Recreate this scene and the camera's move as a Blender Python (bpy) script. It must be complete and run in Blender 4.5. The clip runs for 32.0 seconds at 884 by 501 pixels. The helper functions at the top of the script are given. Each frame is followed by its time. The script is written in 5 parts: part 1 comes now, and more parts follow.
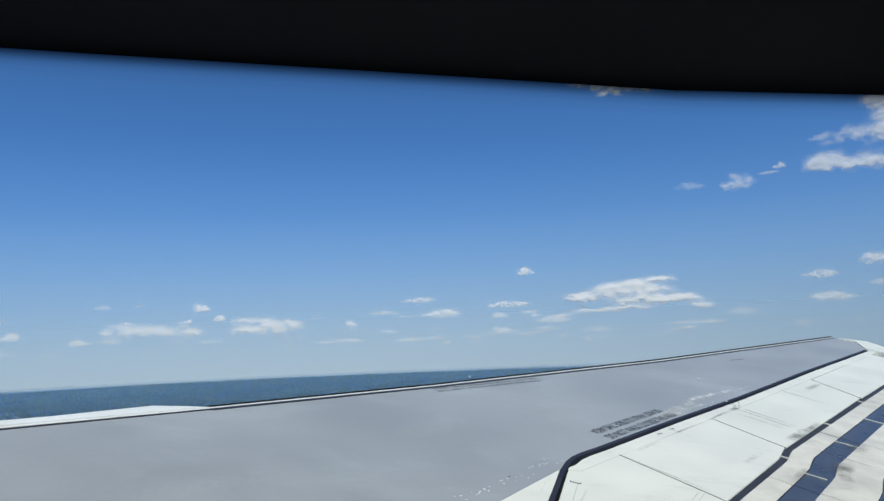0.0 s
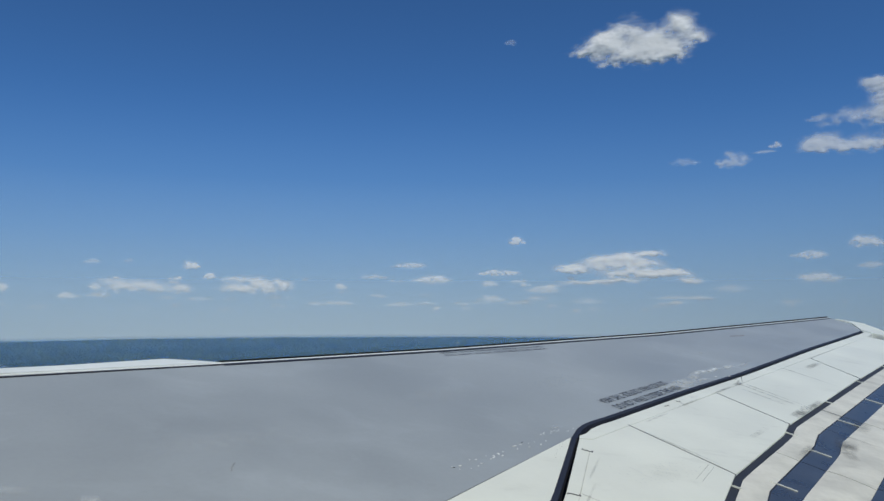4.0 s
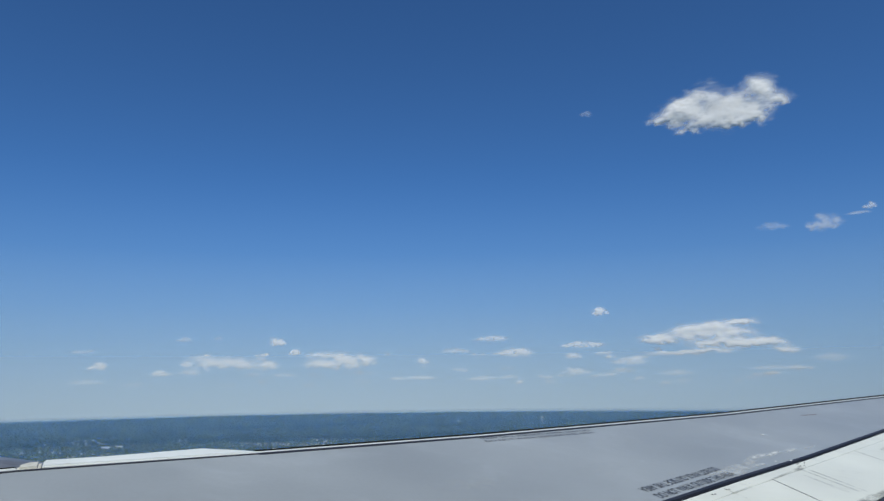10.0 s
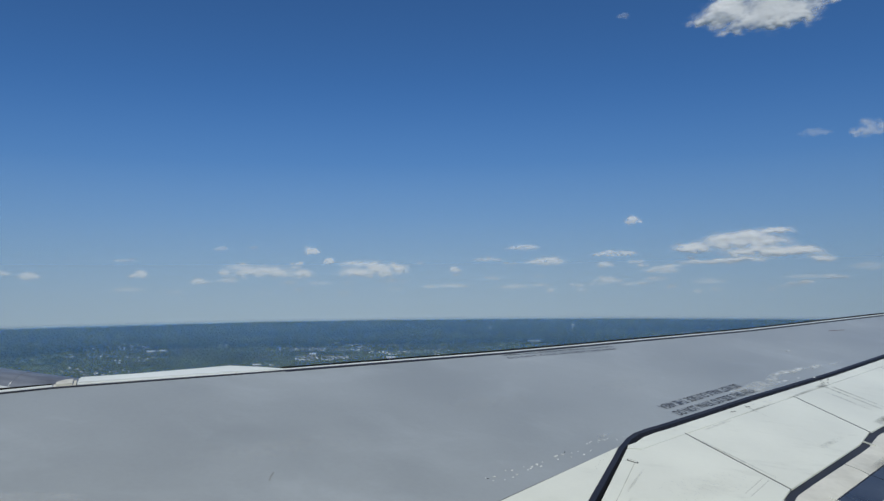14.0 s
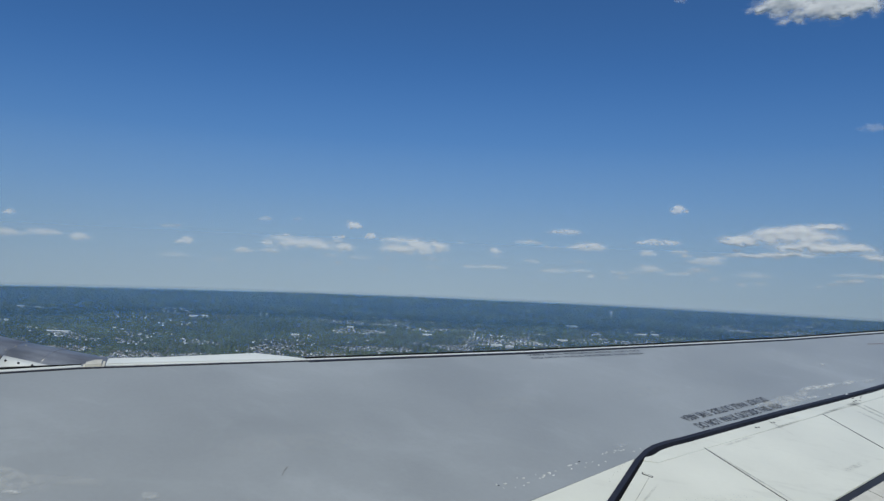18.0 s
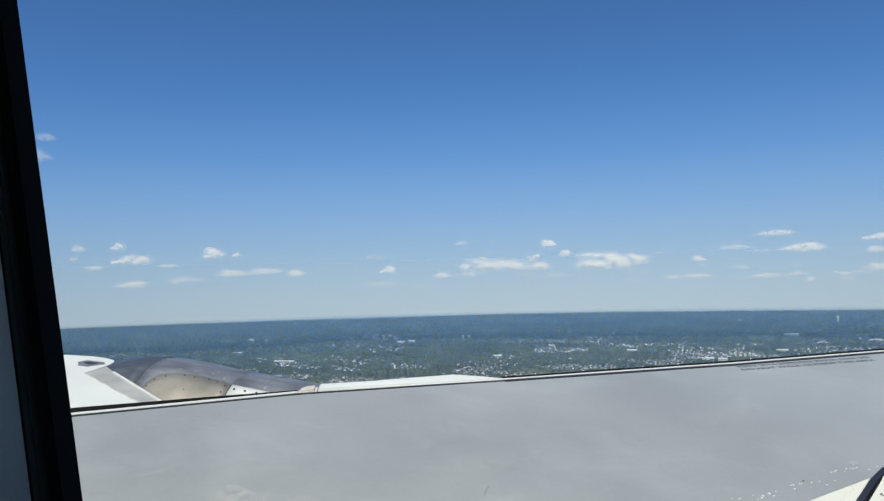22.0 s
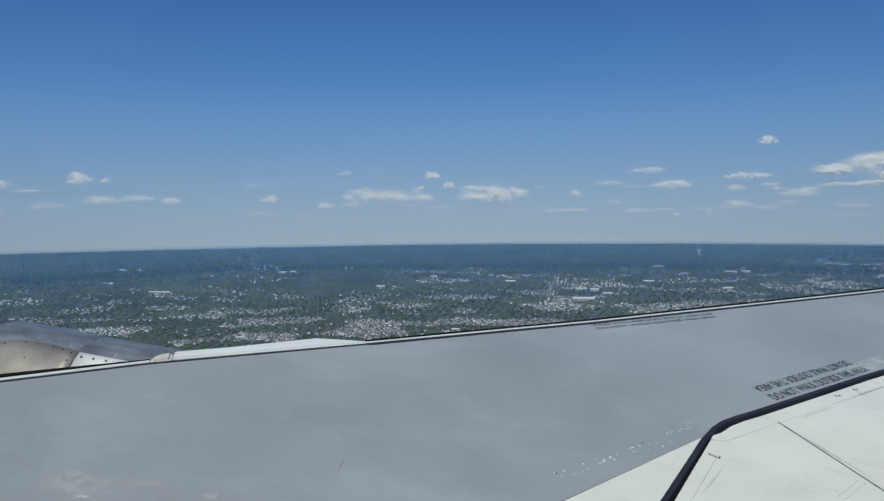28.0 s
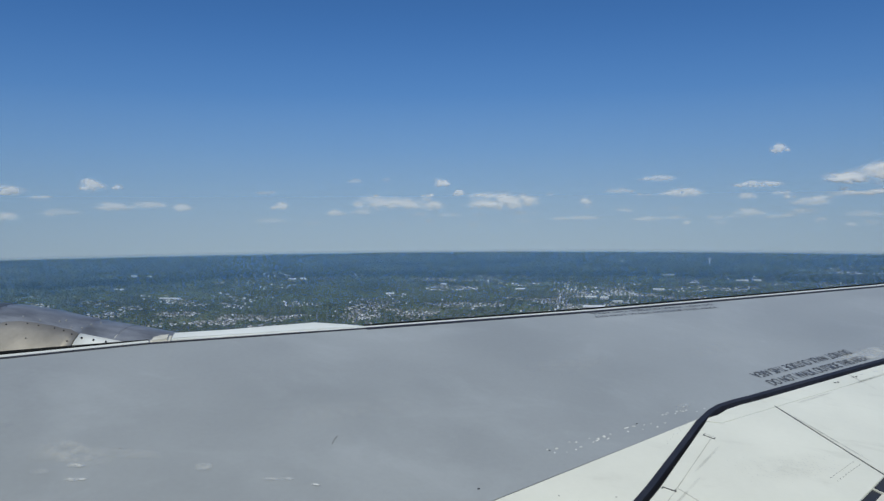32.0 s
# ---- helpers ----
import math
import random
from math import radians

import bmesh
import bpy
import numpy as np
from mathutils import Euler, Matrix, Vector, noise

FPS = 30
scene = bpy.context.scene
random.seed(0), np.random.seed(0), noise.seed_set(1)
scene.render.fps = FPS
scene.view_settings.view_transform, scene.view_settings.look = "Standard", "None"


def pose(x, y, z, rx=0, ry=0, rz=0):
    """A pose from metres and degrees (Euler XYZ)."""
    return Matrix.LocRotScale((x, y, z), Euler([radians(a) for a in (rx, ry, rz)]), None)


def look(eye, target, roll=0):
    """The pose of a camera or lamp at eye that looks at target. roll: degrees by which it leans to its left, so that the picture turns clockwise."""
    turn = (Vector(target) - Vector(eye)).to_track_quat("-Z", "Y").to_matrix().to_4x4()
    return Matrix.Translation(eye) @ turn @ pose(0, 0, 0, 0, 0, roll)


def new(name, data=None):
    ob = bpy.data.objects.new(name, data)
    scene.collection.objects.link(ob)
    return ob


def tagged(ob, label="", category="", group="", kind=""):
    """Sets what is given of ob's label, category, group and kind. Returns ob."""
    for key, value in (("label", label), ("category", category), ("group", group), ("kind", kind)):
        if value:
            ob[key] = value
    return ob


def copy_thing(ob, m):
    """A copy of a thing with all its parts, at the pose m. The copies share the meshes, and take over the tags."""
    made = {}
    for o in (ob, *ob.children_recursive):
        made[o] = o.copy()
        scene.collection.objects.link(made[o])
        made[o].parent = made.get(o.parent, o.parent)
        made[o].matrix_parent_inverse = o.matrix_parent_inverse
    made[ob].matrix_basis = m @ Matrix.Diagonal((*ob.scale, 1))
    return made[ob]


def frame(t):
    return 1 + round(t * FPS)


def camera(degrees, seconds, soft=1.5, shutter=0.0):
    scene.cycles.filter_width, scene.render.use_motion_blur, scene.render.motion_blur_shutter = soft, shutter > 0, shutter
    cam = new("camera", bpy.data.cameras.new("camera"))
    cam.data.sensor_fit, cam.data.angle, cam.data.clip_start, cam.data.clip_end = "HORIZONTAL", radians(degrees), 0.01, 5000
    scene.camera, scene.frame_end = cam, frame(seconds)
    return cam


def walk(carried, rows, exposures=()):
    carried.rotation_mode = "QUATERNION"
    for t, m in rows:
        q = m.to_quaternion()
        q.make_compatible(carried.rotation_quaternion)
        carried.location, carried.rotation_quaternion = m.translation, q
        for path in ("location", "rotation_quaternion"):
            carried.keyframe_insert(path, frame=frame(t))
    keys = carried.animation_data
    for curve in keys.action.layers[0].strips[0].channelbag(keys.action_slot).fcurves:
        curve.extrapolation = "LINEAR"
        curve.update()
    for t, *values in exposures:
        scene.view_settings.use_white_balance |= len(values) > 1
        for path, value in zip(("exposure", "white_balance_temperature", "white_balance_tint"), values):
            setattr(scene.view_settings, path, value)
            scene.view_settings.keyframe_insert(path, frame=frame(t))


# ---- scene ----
cam = camera(60.0, 32.0, soft=1.4)
ROWS = [
    (0, pose(-0.351, -0.078, -0.182, 96.32, 2.13, -6.43)),
    (0.5, pose(-0.344, -0.022, -0.196, 95.80, 0.64, -4.62)),
    (1, pose(-0.370, -0.029, -0.203, 95.69, -0.88, -4.85)),
    (1.5, pose(-0.455, 0.033, -0.069, 95.82, -2.15, -5.52)),
    (2, pose(-0.562, 0.079, 0.055, 93.69, -2.46, -6.10)),
    (2.5, pose(-0.600, 0.118, -0.010, 93.28, -1.24, -6.69)),
    (3.5, pose(-0.555, 0.054, -0.134, 93.63, -0.44, -6.96)),
    (4.5, pose(-0.511, -0.010, -0.258, 93.98, 0.36, -7.22)),
    (5, pose(-0.439, -0.004, -0.302, 94.21, 1.11, -5.88)),
    (5.5, pose(-0.373, -0.011, -0.328, 94.32, 1.66, -5.31)),
    (6, pose(-0.347, -0.036, -0.351, 94.40, 1.69, -5.38)),
    (6.5, pose(-0.318, -0.044, -0.364, 94.71, 1.60, -5.48)),
    (7, pose(-0.297, -0.047, -0.417, 94.99, 1.15, -4.83)),
    (7.5, pose(-0.302, -0.123, -0.504, 100.50, 1.49, -4.24)),
    (8, pose(-0.257, -0.116, -0.499, 101.58, 1.67, -2.79)),
    (8.5, pose(-0.146, -0.013, -0.387, 101.64, 1.54, -1.45)),
    (9, pose(-0.166, -0.127, -0.296, 100.94, 1.28, -1.26)),
    (9.5, pose(-0.165, -0.162, -0.205, 99.43, 1.05, -1.33)),
    (10, pose(-0.131, -0.157, -0.092, 99.28, 0.67, -1.11)),
    (10.5, pose(-0.112, -0.133, 0.052, 96.77, 0.08, -0.73)),
    (11, pose(-0.099, -0.095, 0.156, 93.98, 0.21, -0.55)),
    (11.5, pose(-0.109, -0.109, 0.124, 93.26, 0.28, -0.50)),
    (12, pose(-0.116, -0.115, 0.029, 93.15, 0.80, -0.61)),
    (12.5, pose(-0.113, -0.122, -0.043, 93.20, 0.73, -0.65)),
    (13, pose(-0.092, -0.114, -0.045, 93.30, 0.65, -0.76)),
    (13.5, pose(-0.077, -0.127, -0.020, 93.10, 0.38, -0.63)),
    (14, pose(-0.044, -0.129, 0.005, 92.51, 0.57, 1.27)),
    (14.5, pose(-0.021, -0.120, 0.036, 92.55, 0.30, 1.97)),
    (16.5, pose(0.071, -0.115, 0.117, 92.18, -1.01, 2.24)),
    (17, pose(0.087, -0.107, 0.138, 91.74, -1.15, 2.46)),
    (17.5, pose(0.067, -0.115, 0.118, 91.46, -2.35, 2.71)),
    (18, pose(0.067, -0.125, 0.165, 90.93, -2.36, 4.24)),
    (18.5, pose(0.081, -0.115, 0.219, 90.72, -1.43, 4.91)),
    (19, pose(0.104, -0.104, 0.229, 89.89, 0.22, 4.87)),
    (19.5, pose(0.113, -0.105, 0.165, 89.06, 1.55, 4.82)),
    (20, pose(0.120, -0.141, 0.142, 89.83, 0.68, 5.03)),
    (20.5, pose(0.111, -0.146, 0.109, 92.08, 0.63, 8.01)),
    (21, pose(0.106, -0.178, 0.061, 92.33, 0.28, 18.12)),
    (21.5, pose(0.091, -0.161, 0.088, 92.36, 0.02, 19.34)),
    (22, pose(0.127, -0.108, 0.158, 92.22, 1.45, 18.87)),
    (22.5, pose(0.148, -0.099, 0.063, 91.47, 2.38, 18.07)),
    (23, pose(0.122, -0.059, -0.109, 91.53, 2.44, 14.81)),
    (23.5, pose(0.097, -0.100, -0.220, 92.78, 2.46, 12.83)),
    (24, pose(0.080, -0.108, -0.267, 94.15, 1.70, 12.13)),
    (24.5, pose(0.077, -0.101, -0.213, 94.17, 0.58, 11.48)),
    (25, pose(0.104, -0.095, -0.063, 94.10, 0.06, 10.74)),
    (25.5, pose(0.139, -0.076, -0.012, 93.01, 0.55, 10.38)),
    (27.5, pose(0.226, -0.014, 0.357, 88.47, -0.03, 10.52)),
    (28, pose(0.262, 0.002, 0.421, 86.91, 0.61, 10.20)),
    (28.5, pose(0.328, 0.012, 0.353, 86.64, 1.92, 9.84)),
    (29, pose(0.366, -0.011, 0.297, 86.63, 1.97, 9.65)),
    (29.5, pose(0.398, -0.016, 0.283, 86.77, 1.09, 10.36)),
    (30, pose(0.401, -0.023, 0.273, 87.05, 0.66, 11.68)),
    (30.5, pose(0.399, -0.019, 0.245, 87.10, 0.73, 11.50)),
    (31, pose(0.392, -0.018, 0.200, 87.34, 0.74, 11.31)),
    (31.5, pose(0.381, -0.023, 0.210, 87.52, 0.81, 11.17)),
    (32, pose(0.361, -0.019, 0.236, 87.49, 0.42, 10.93)),
]
walk(cam, ROWS, [(0, 0.32, 7300, 1), (0.5, 0.16, 7200, 1), (1, 0.03, 7150, 1), (2, 0.02, 7150, 1), (4.5, 0.0, 7150, 1), (6, 0.03, 7150, 1), (9, 0.18, 7100, 1), (11, 0.12, 7150, 1), (13.3, 0.13, 7150, 1), (14.0, -0.04, 7150, 1), (17, -0.04, 7150, 1), (19, -0.03, 7150, 1), (20.4, -0.02, 7100, 1), (21.0, 0.2, 7000, 1), (21.4, 0.44, 7900, 1), (22.2, 0.46, 7900, 1), (23.2, 0.08, 7300, 1), (25.5, 0.03, 7150, 1), (28, -0.03, 7150, 1), (32, 0.02, 7150, 1)])

# ---- light ----
SUN_ELEVATION, SUN_AZIMUTH = radians(52), radians(170)   # azimuth clockwise from +y
world = bpy.data.worlds.new("sky")
scene.world = world
world.use_nodes = True
wn = world.node_tree
sky = wn.nodes.new("ShaderNodeTexSky")
sky.sky_type = "NISHITA"
sky.sun_disc = False
sky.sun_elevation, sky.sun_rotation = SUN_ELEVATION, SUN_AZIMUTH
sky.altitude, sky.air_density, sky.dust_density, sky.ozone_density = 400, 1.0, 0.6, 2.5
background = wn.nodes["Background"]
lift = wn.nodes.new("ShaderNodeVectorMath")
lift.operation = "ADD"
lift.inputs[1].default_value = (0, 0, 0.19)
coord = wn.nodes.new("ShaderNodeTexCoord")
wn.links.new(coord.outputs["Generated"], lift.inputs[0])
wn.links.new(lift.outputs[0], sky.inputs[0])
deep = wn.nodes.new("ShaderNodeGamma")
deep.inputs[1].default_value = 1.6
wn.links.new(sky.outputs[0], deep.inputs[0])
tint = wn.nodes.new("ShaderNodeMix")
tint.data_type, tint.blend_type = "RGBA", "MULTIPLY"
tint.inputs["Factor"].default_value = 1.0
tint.inputs[7].default_value = (0.765, 1.08, 1.235, 1)
wn.links.new(deep.outputs[0], tint.inputs[6])
height = wn.nodes.new("ShaderNodeSeparateXYZ")
wn.links.new(coord.outputs["Generated"], height.inputs[0])
murk = wn.nodes.new("ShaderNodeMapRange")
murk.interpolation_type = "SMOOTHSTEP"
murk.inputs["From Min"].default_value, murk.inputs["From Max"].default_value = -0.12, 0.27
murk.inputs["To Min"].default_value, murk.inputs["To Max"].default_value = 0.95, 0.0
wn.links.new(height.outputs[2], murk.inputs["Value"])
dull = wn.nodes.new("ShaderNodeMix")
dull.data_type = "RGBA"
dull.inputs[7].default_value = (3.2, 4.85, 6.85, 1)
wn.links.new(murk.outputs[0], dull.inputs["Factor"])
wn.links.new(tint.outputs[2], dull.inputs[6])
wn.links.new(dull.outputs[2], background.inputs[0])
background.inputs[1].default_value = 0.0503
sun = new("sun", bpy.data.lights.new("sun", "SUN"))
sun.data.energy, sun.data.angle, sun.data.color = 3.1, radians(0.53), (1.0, 0.96, 0.9)
to_sun = Vector((math.sin(SUN_AZIMUTH) * math.cos(SUN_ELEVATION), math.cos(SUN_AZIMUTH) * math.cos(SUN_ELEVATION), math.sin(SUN_ELEVATION)))
sun.matrix_world = look(to_sun * 20, (0, 0, 0))


# ---- materials ----
def material(name, colour, rough=0.5, metal=0.0, vary=0.12, scale=3.0, grain=60.0, bump=0.02, spec=0.5, stretch=(1, 1, 1), random_hue=0.0):
    """Painted or bare surface with variation at two scales."""
    m = bpy.data.materials.new(name)
    m.use_nodes = True
    n, l = m.node_tree.nodes, m.node_tree.links
    p = n["Principled BSDF"]
    p.inputs["Roughness"].default_value, p.inputs["Metallic"].default_value = rough, metal
    p.inputs["Specular IOR Level"].default_value = spec
    co = n.new("ShaderNodeTexCoord")
    mp = n.new("ShaderNodeMapping")
    mp.inputs["Scale"].default_value = stretch
    l.new(co.outputs["Object"], mp.inputs[0])
    big, small = n.new("ShaderNodeTexNoise"), n.new("ShaderNodeTexNoise")
    big.inputs["Scale"].default_value, small.inputs["Scale"].default_value = scale, grain
    big.inputs["Detail"].default_value, small.inputs["Detail"].default_value = 6, 3
    l.new(mp.outputs[0], big.inputs["Vector"])
    l.new(mp.outputs[0], small.inputs["Vector"])
    ramp = n.new("ShaderNodeMapRange")
    ramp.inputs["From Min"].default_value, ramp.inputs["From Max"].default_value = 0.3, 0.7
    ramp.inputs["To Min"].default_value, ramp.inputs["To Max"].default_value = 1 - vary, 1 + vary
    l.new(big.outputs["Fac"], ramp.inputs["Value"])
    fine = n.new("ShaderNodeMapRange")
    fine.inputs["To Min"].default_value, fine.inputs["To Max"].default_value = 1 - vary * 0.5, 1 + vary * 0.5
    l.new(small.outputs["Fac"], fine.inputs["Value"])
    mul = n.new("ShaderNodeMath")
    mul.operation = "MULTIPLY"
    l.new(ramp.outputs[0], mul.inputs[0])
    l.new(fine.outputs[0], mul.inputs[1])
    last = mul.outputs[0]
    if random_hue:
        info = n.new("ShaderNodeObjectInfo")
        rr = n.new("ShaderNodeMapRange")
        rr.inputs["To Min"].default_value, rr.inputs["To Max"].default_value = 1 - random_hue, 1 + random_hue
        l.new(info.outputs["Random"], rr.inputs["Value"])
        m2 = n.new("ShaderNodeMath")
        m2.operation = "MULTIPLY"
        l.new(last, m2.inputs[0])
        l.new(rr.outputs[0], m2.inputs[1])
        last = m2.outputs[0]
    hsv = n.new("ShaderNodeHueSaturation")
    hsv.inputs["Color"].default_value = (*colour, 1)
    l.new(last, hsv.inputs["Value"])
    l.new(hsv.outputs[0], p.inputs["Base Color"])
    rm = n.new("ShaderNodeMapRange")
    rm.inputs["To Min"].default_value, rm.inputs["To Max"].default_value = max(rough - 0.12, 0.05), min(rough + 0.12, 1)
    l.new(big.outputs["Fac"], rm.inputs["Value"])
    l.new(rm.outputs[0], p.inputs["Roughness"])
    if bump:
        b = n.new("ShaderNodeBump")
        b.inputs["Strength"].default_value, b.inputs["Distance"].default_value = bump, 0.01
        l.new(small.outputs["Fac"], b.inputs["Height"])
        l.new(b.outputs[0], p.inputs["Normal"])
    return m


GREY = material("grey_wing_paint", (0.286, 0.314, 0.337), 0.42, 0, 0.09, 0.9, 30, 0.01)


def smudge(m, size, low, high, gain, stretch):
    """Faint pale smudges over a painted surface."""
    n, l = m.node_tree.nodes, m.node_tree.links
    p = n["Principled BSDF"]
    src = p.inputs["Base Color"].links[0].from_socket
    co, mp, tx, mr = n.new("ShaderNodeTexCoord"), n.new("ShaderNodeMapping"), n.new("ShaderNodeTexNoise"), n.new("ShaderNodeMapRange")
    mp.inputs["Rotation"].default_value, mp.inputs["Scale"].default_value = (0, 0, radians(-40)), stretch
    tx.inputs["Scale"].default_value, tx.inputs["Detail"].default_value, tx.inputs["Roughness"].default_value, tx.inputs["Distortion"].default_value = size, 7, 0.62, 0.4
    mr.interpolation_type = "SMOOTHSTEP"
    mr.inputs["From Min"].default_value, mr.inputs["From Max"].default_value = low, high
    mr.inputs["To Min"].default_value, mr.inputs["To Max"].default_value = 1.0, gain
    hs = n.new("ShaderNodeHueSaturation")
    l.new(co.outputs["Object"], mp.inputs[0])
    l.new(mp.outputs[0], tx.inputs["Vector"])
    l.new(tx.outputs["Fac"], mr.inputs["Value"])
    l.new(mr.outputs[0], hs.inputs["Value"])
    l.new(src, hs.inputs["Color"])
    l.new(hs.outputs[0], p.inputs["Base Color"])


smudge(GREY, 1.1, 0.48, 0.72, 1.12, (1, 1.3, 1))
smudge(GREY, 4.0, 0.60, 0.78, 1.08, (1, 1.2, 1))
smudge(GREY, 14.0, 0.66, 0.78, 0.9, (1, 1, 1))
WHITE = material("white_wing_paint", (0.67, 0.69, 0.635), 0.42, 0, 0.05, 1.5, 30, 0.01)
smudge(WHITE, 2.0, 0.55, 0.8, 0.86, (1, 3, 1))
SLATWHITE = material("white_slat_paint", (0.63, 0.665, 0.67), 0.42, 0, 0.05, 1.5, 30, 0.01)
FOLD = material("faint_grey_line", (0.45, 0.46, 0.44), 0.6, 0, 0.3, 6, 40, 0.0)
SPOT = material("dull_dark_mark", (0.23, 0.245, 0.255), 0.6, 0, 0.3, 6, 40, 0.0)
CREAM = material("weathered_flap_paint", (0.55, 0.545, 0.50), 0.55, 0, 0.14, 2.5, 20, 0.02)
smudge(CREAM, 2.0, 0.5, 0.75, 0.82, (1, 2, 1))
BLACK = material("black_sealant", (0.018, 0.02, 0.03), 0.55, 0, 0.2, 4, 60, 0.05)
# Near-black colour that stands in for shade in gaps and openings.
DARK = material("recess_shade_dark", (0.03, 0.035, 0.045), 0.6, 0, 0.3, 3, 30, 0.03)
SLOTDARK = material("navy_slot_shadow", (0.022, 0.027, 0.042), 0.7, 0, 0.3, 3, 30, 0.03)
BLUEMETAL = material("polished_flap_metal", (0.115, 0.135, 0.165), 0.3, 0.6, 0.2, 4, 30, 0.03)
NACELLE = material("stained_titanium", (0.30, 0.315, 0.335), 0.38, 0.6, 0.28, 4, 30, 0.05, stretch=(1, 3, 1))
# Dark blue tint painted for what the front cowl reflects.
DARKCOWL = material("reflection_blue_cowl", (0.125, 0.145, 0.17), 0.42, 0.55, 0.3, 4, 30, 0.05, stretch=(1, 3, 1))
EDGE = material("dull_grey_edge", (0.40, 0.41, 0.41), 0.5, 0.2, 0.15, 4, 30, 0.03)
TAN = material("heat_tinted_panel", (0.275, 0.262, 0.238), 0.45, 0.4, 0.22, 3, 30, 0.04)
STENCIL = material("dark_stencil_ink", (0.05, 0.055, 0.07), 0.6, 0, 0.3, 20, 80, 0.0)
CHIP = material("chipped_white_primer", (0.66, 0.68, 0.68), 0.6, 0, 0.15, 10, 60, 0.02)
RUST = material("faded_red_stencil", (0.17, 0.12, 0.12), 0.6, 0, 0.3, 10, 60, 0.0)
PANEL = material("grey_cabin_plastic", (0.62, 0.66, 0.72), 0.6, 0, 0.05, 3, 50, 0.02)
# Black of the window seals, also painted for shade in the slat gaps.
SEAL_GAP_BLACK = material("black_seal_and_gap_shade", (0.008, 0.009, 0.009), 0.85, 0, 0.2, 6, 50, 0.02, 0.08)
BEAD = material("grey_green_seal_bead", (0.030, 0.037, 0.036), 0.7, 0, 0.2, 6, 50, 0.02, 0.2)
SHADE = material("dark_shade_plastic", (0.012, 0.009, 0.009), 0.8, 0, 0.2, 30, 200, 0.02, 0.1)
CARPET = material("dark_cabin_carpet", (0.16, 0.17, 0.20), 0.95, 0, 0.2, 5, 90, 0.1)


def haze_material(name, colour):
    m = bpy.data.materials.new(name)
    m.use_nodes = True
    n, l = m.node_tree.nodes, m.node_tree.links
    n.remove(n["Principled BSDF"])
    d, c, mx, at = n.new("ShaderNodeBsdfDiffuse"), n.new("ShaderNodeBsdfTransparent"), n.new("ShaderNodeMixShader"), n.new("ShaderNodeAttribute")
    d.inputs[0].default_value = (*colour, 1)
    at.attribute_name = "veil"
    l.new(at.outputs["Fac"], mx.inputs[0])
    l.new(c.outputs[0], mx.inputs[1])
    l.new(d.outputs[0], mx.inputs[2])
    l.new(mx.outputs[0], n["Material Output"].inputs[0])
    return m


# Dark see-through strip, added to imitate an out-of-focus edge.
LIP_BLUR = haze_material("lip_blur_fringe", (0.014, 0.010, 0.009))


# ---- building helpers ----
def mesh_from(name, verts, faces, mat, parent=None, label="", smooth=False):
    me = bpy.data.meshes.new(name)
    me.from_pydata([tuple(v) for v in verts], [], faces)
    me.update()
    bm = bmesh.new()
    bm.from_mesh(me)
    bmesh.ops.recalc_face_normals(bm, faces=bm.faces)
    bm.to_mesh(me)
    bm.free()
    if smooth:
        me.polygons.foreach_set("use_smooth", [True] * len(me.polygons))
    me.materials.append(mat)
    ob = new(name, me)
    if parent:
        ob.parent = parent
    if label:
        ob["label"] = label
    return ob


def part(name, bm, mat, parent, label="", smooth=False):
    me = bpy.data.meshes.new(name)
    bm.to_mesh(me)
    bm.free()
    if smooth:
        me.polygons.foreach_set("use_smooth", [True] * len(me.polygons))
    me.materials.append(mat)
    ob = new(name, me)
    ob.parent = parent
    if label:
        ob["label"] = label
    return ob


def thing(name, label, category, at=(0, 0, 0), group="", kind=""):
    ob = new(name)
    ob.location = at
    return tagged(ob, label, category, group, kind)


def box(x0, x1, y0, y1, z0, z1, bevel=0.0):
    bm = bmesh.new()
    bmesh.ops.create_cube(bm, size=1, matrix=Matrix.Translation(((x0 + x1) / 2, (y0 + y1) / 2, (z0 + z1) / 2)) @ Matrix.Diagonal((x1 - x0, y1 - y0, z1 - z0, 1)))
    if bevel:
        bmesh.ops.bevel(bm, geom=bm.edges[:], offset=bevel, segments=2, affect="EDGES")
    return bm


def droop(x):
    return 0.02 * max(0.0, -2.8 - x)


def wing_z(x, y):
    """Height of the wing's upper skin; its tilt and inboard droop fit the camera's view."""
    return -2.1 - 0.15 * x + 0.2 * y - droop(x)


def plate(poly, lift=0.0, thick=0.02, bevel=0.0, drop=None):
    """A flat panel cut to a polygon, lying on the wing plane, its top lifted by lift."""
    bm = bmesh.new()
    top = [bm.verts.new((x, y, wing_z(x, y) + lift + (drop(x, y) if drop else 0))) for x, y in poly]
    low = [bm.verts.new((v.co.x, v.co.y, v.co.z - thick)) for v in top]
    n = len(poly)
    face = bm.faces.new(top)
    bm.faces.new(low[::-1])
    for i in range(n):
        bm.faces.new((top[i], low[i], low[(i + 1) % n], top[(i + 1) % n]))
    bmesh.ops.recalc_face_normals(bm, faces=bm.faces)
    if bevel:
        bmesh.ops.bevel(bm, geom=[e for e in face.edges], offset=bevel, segments=2, affect="EDGES")
    return bm


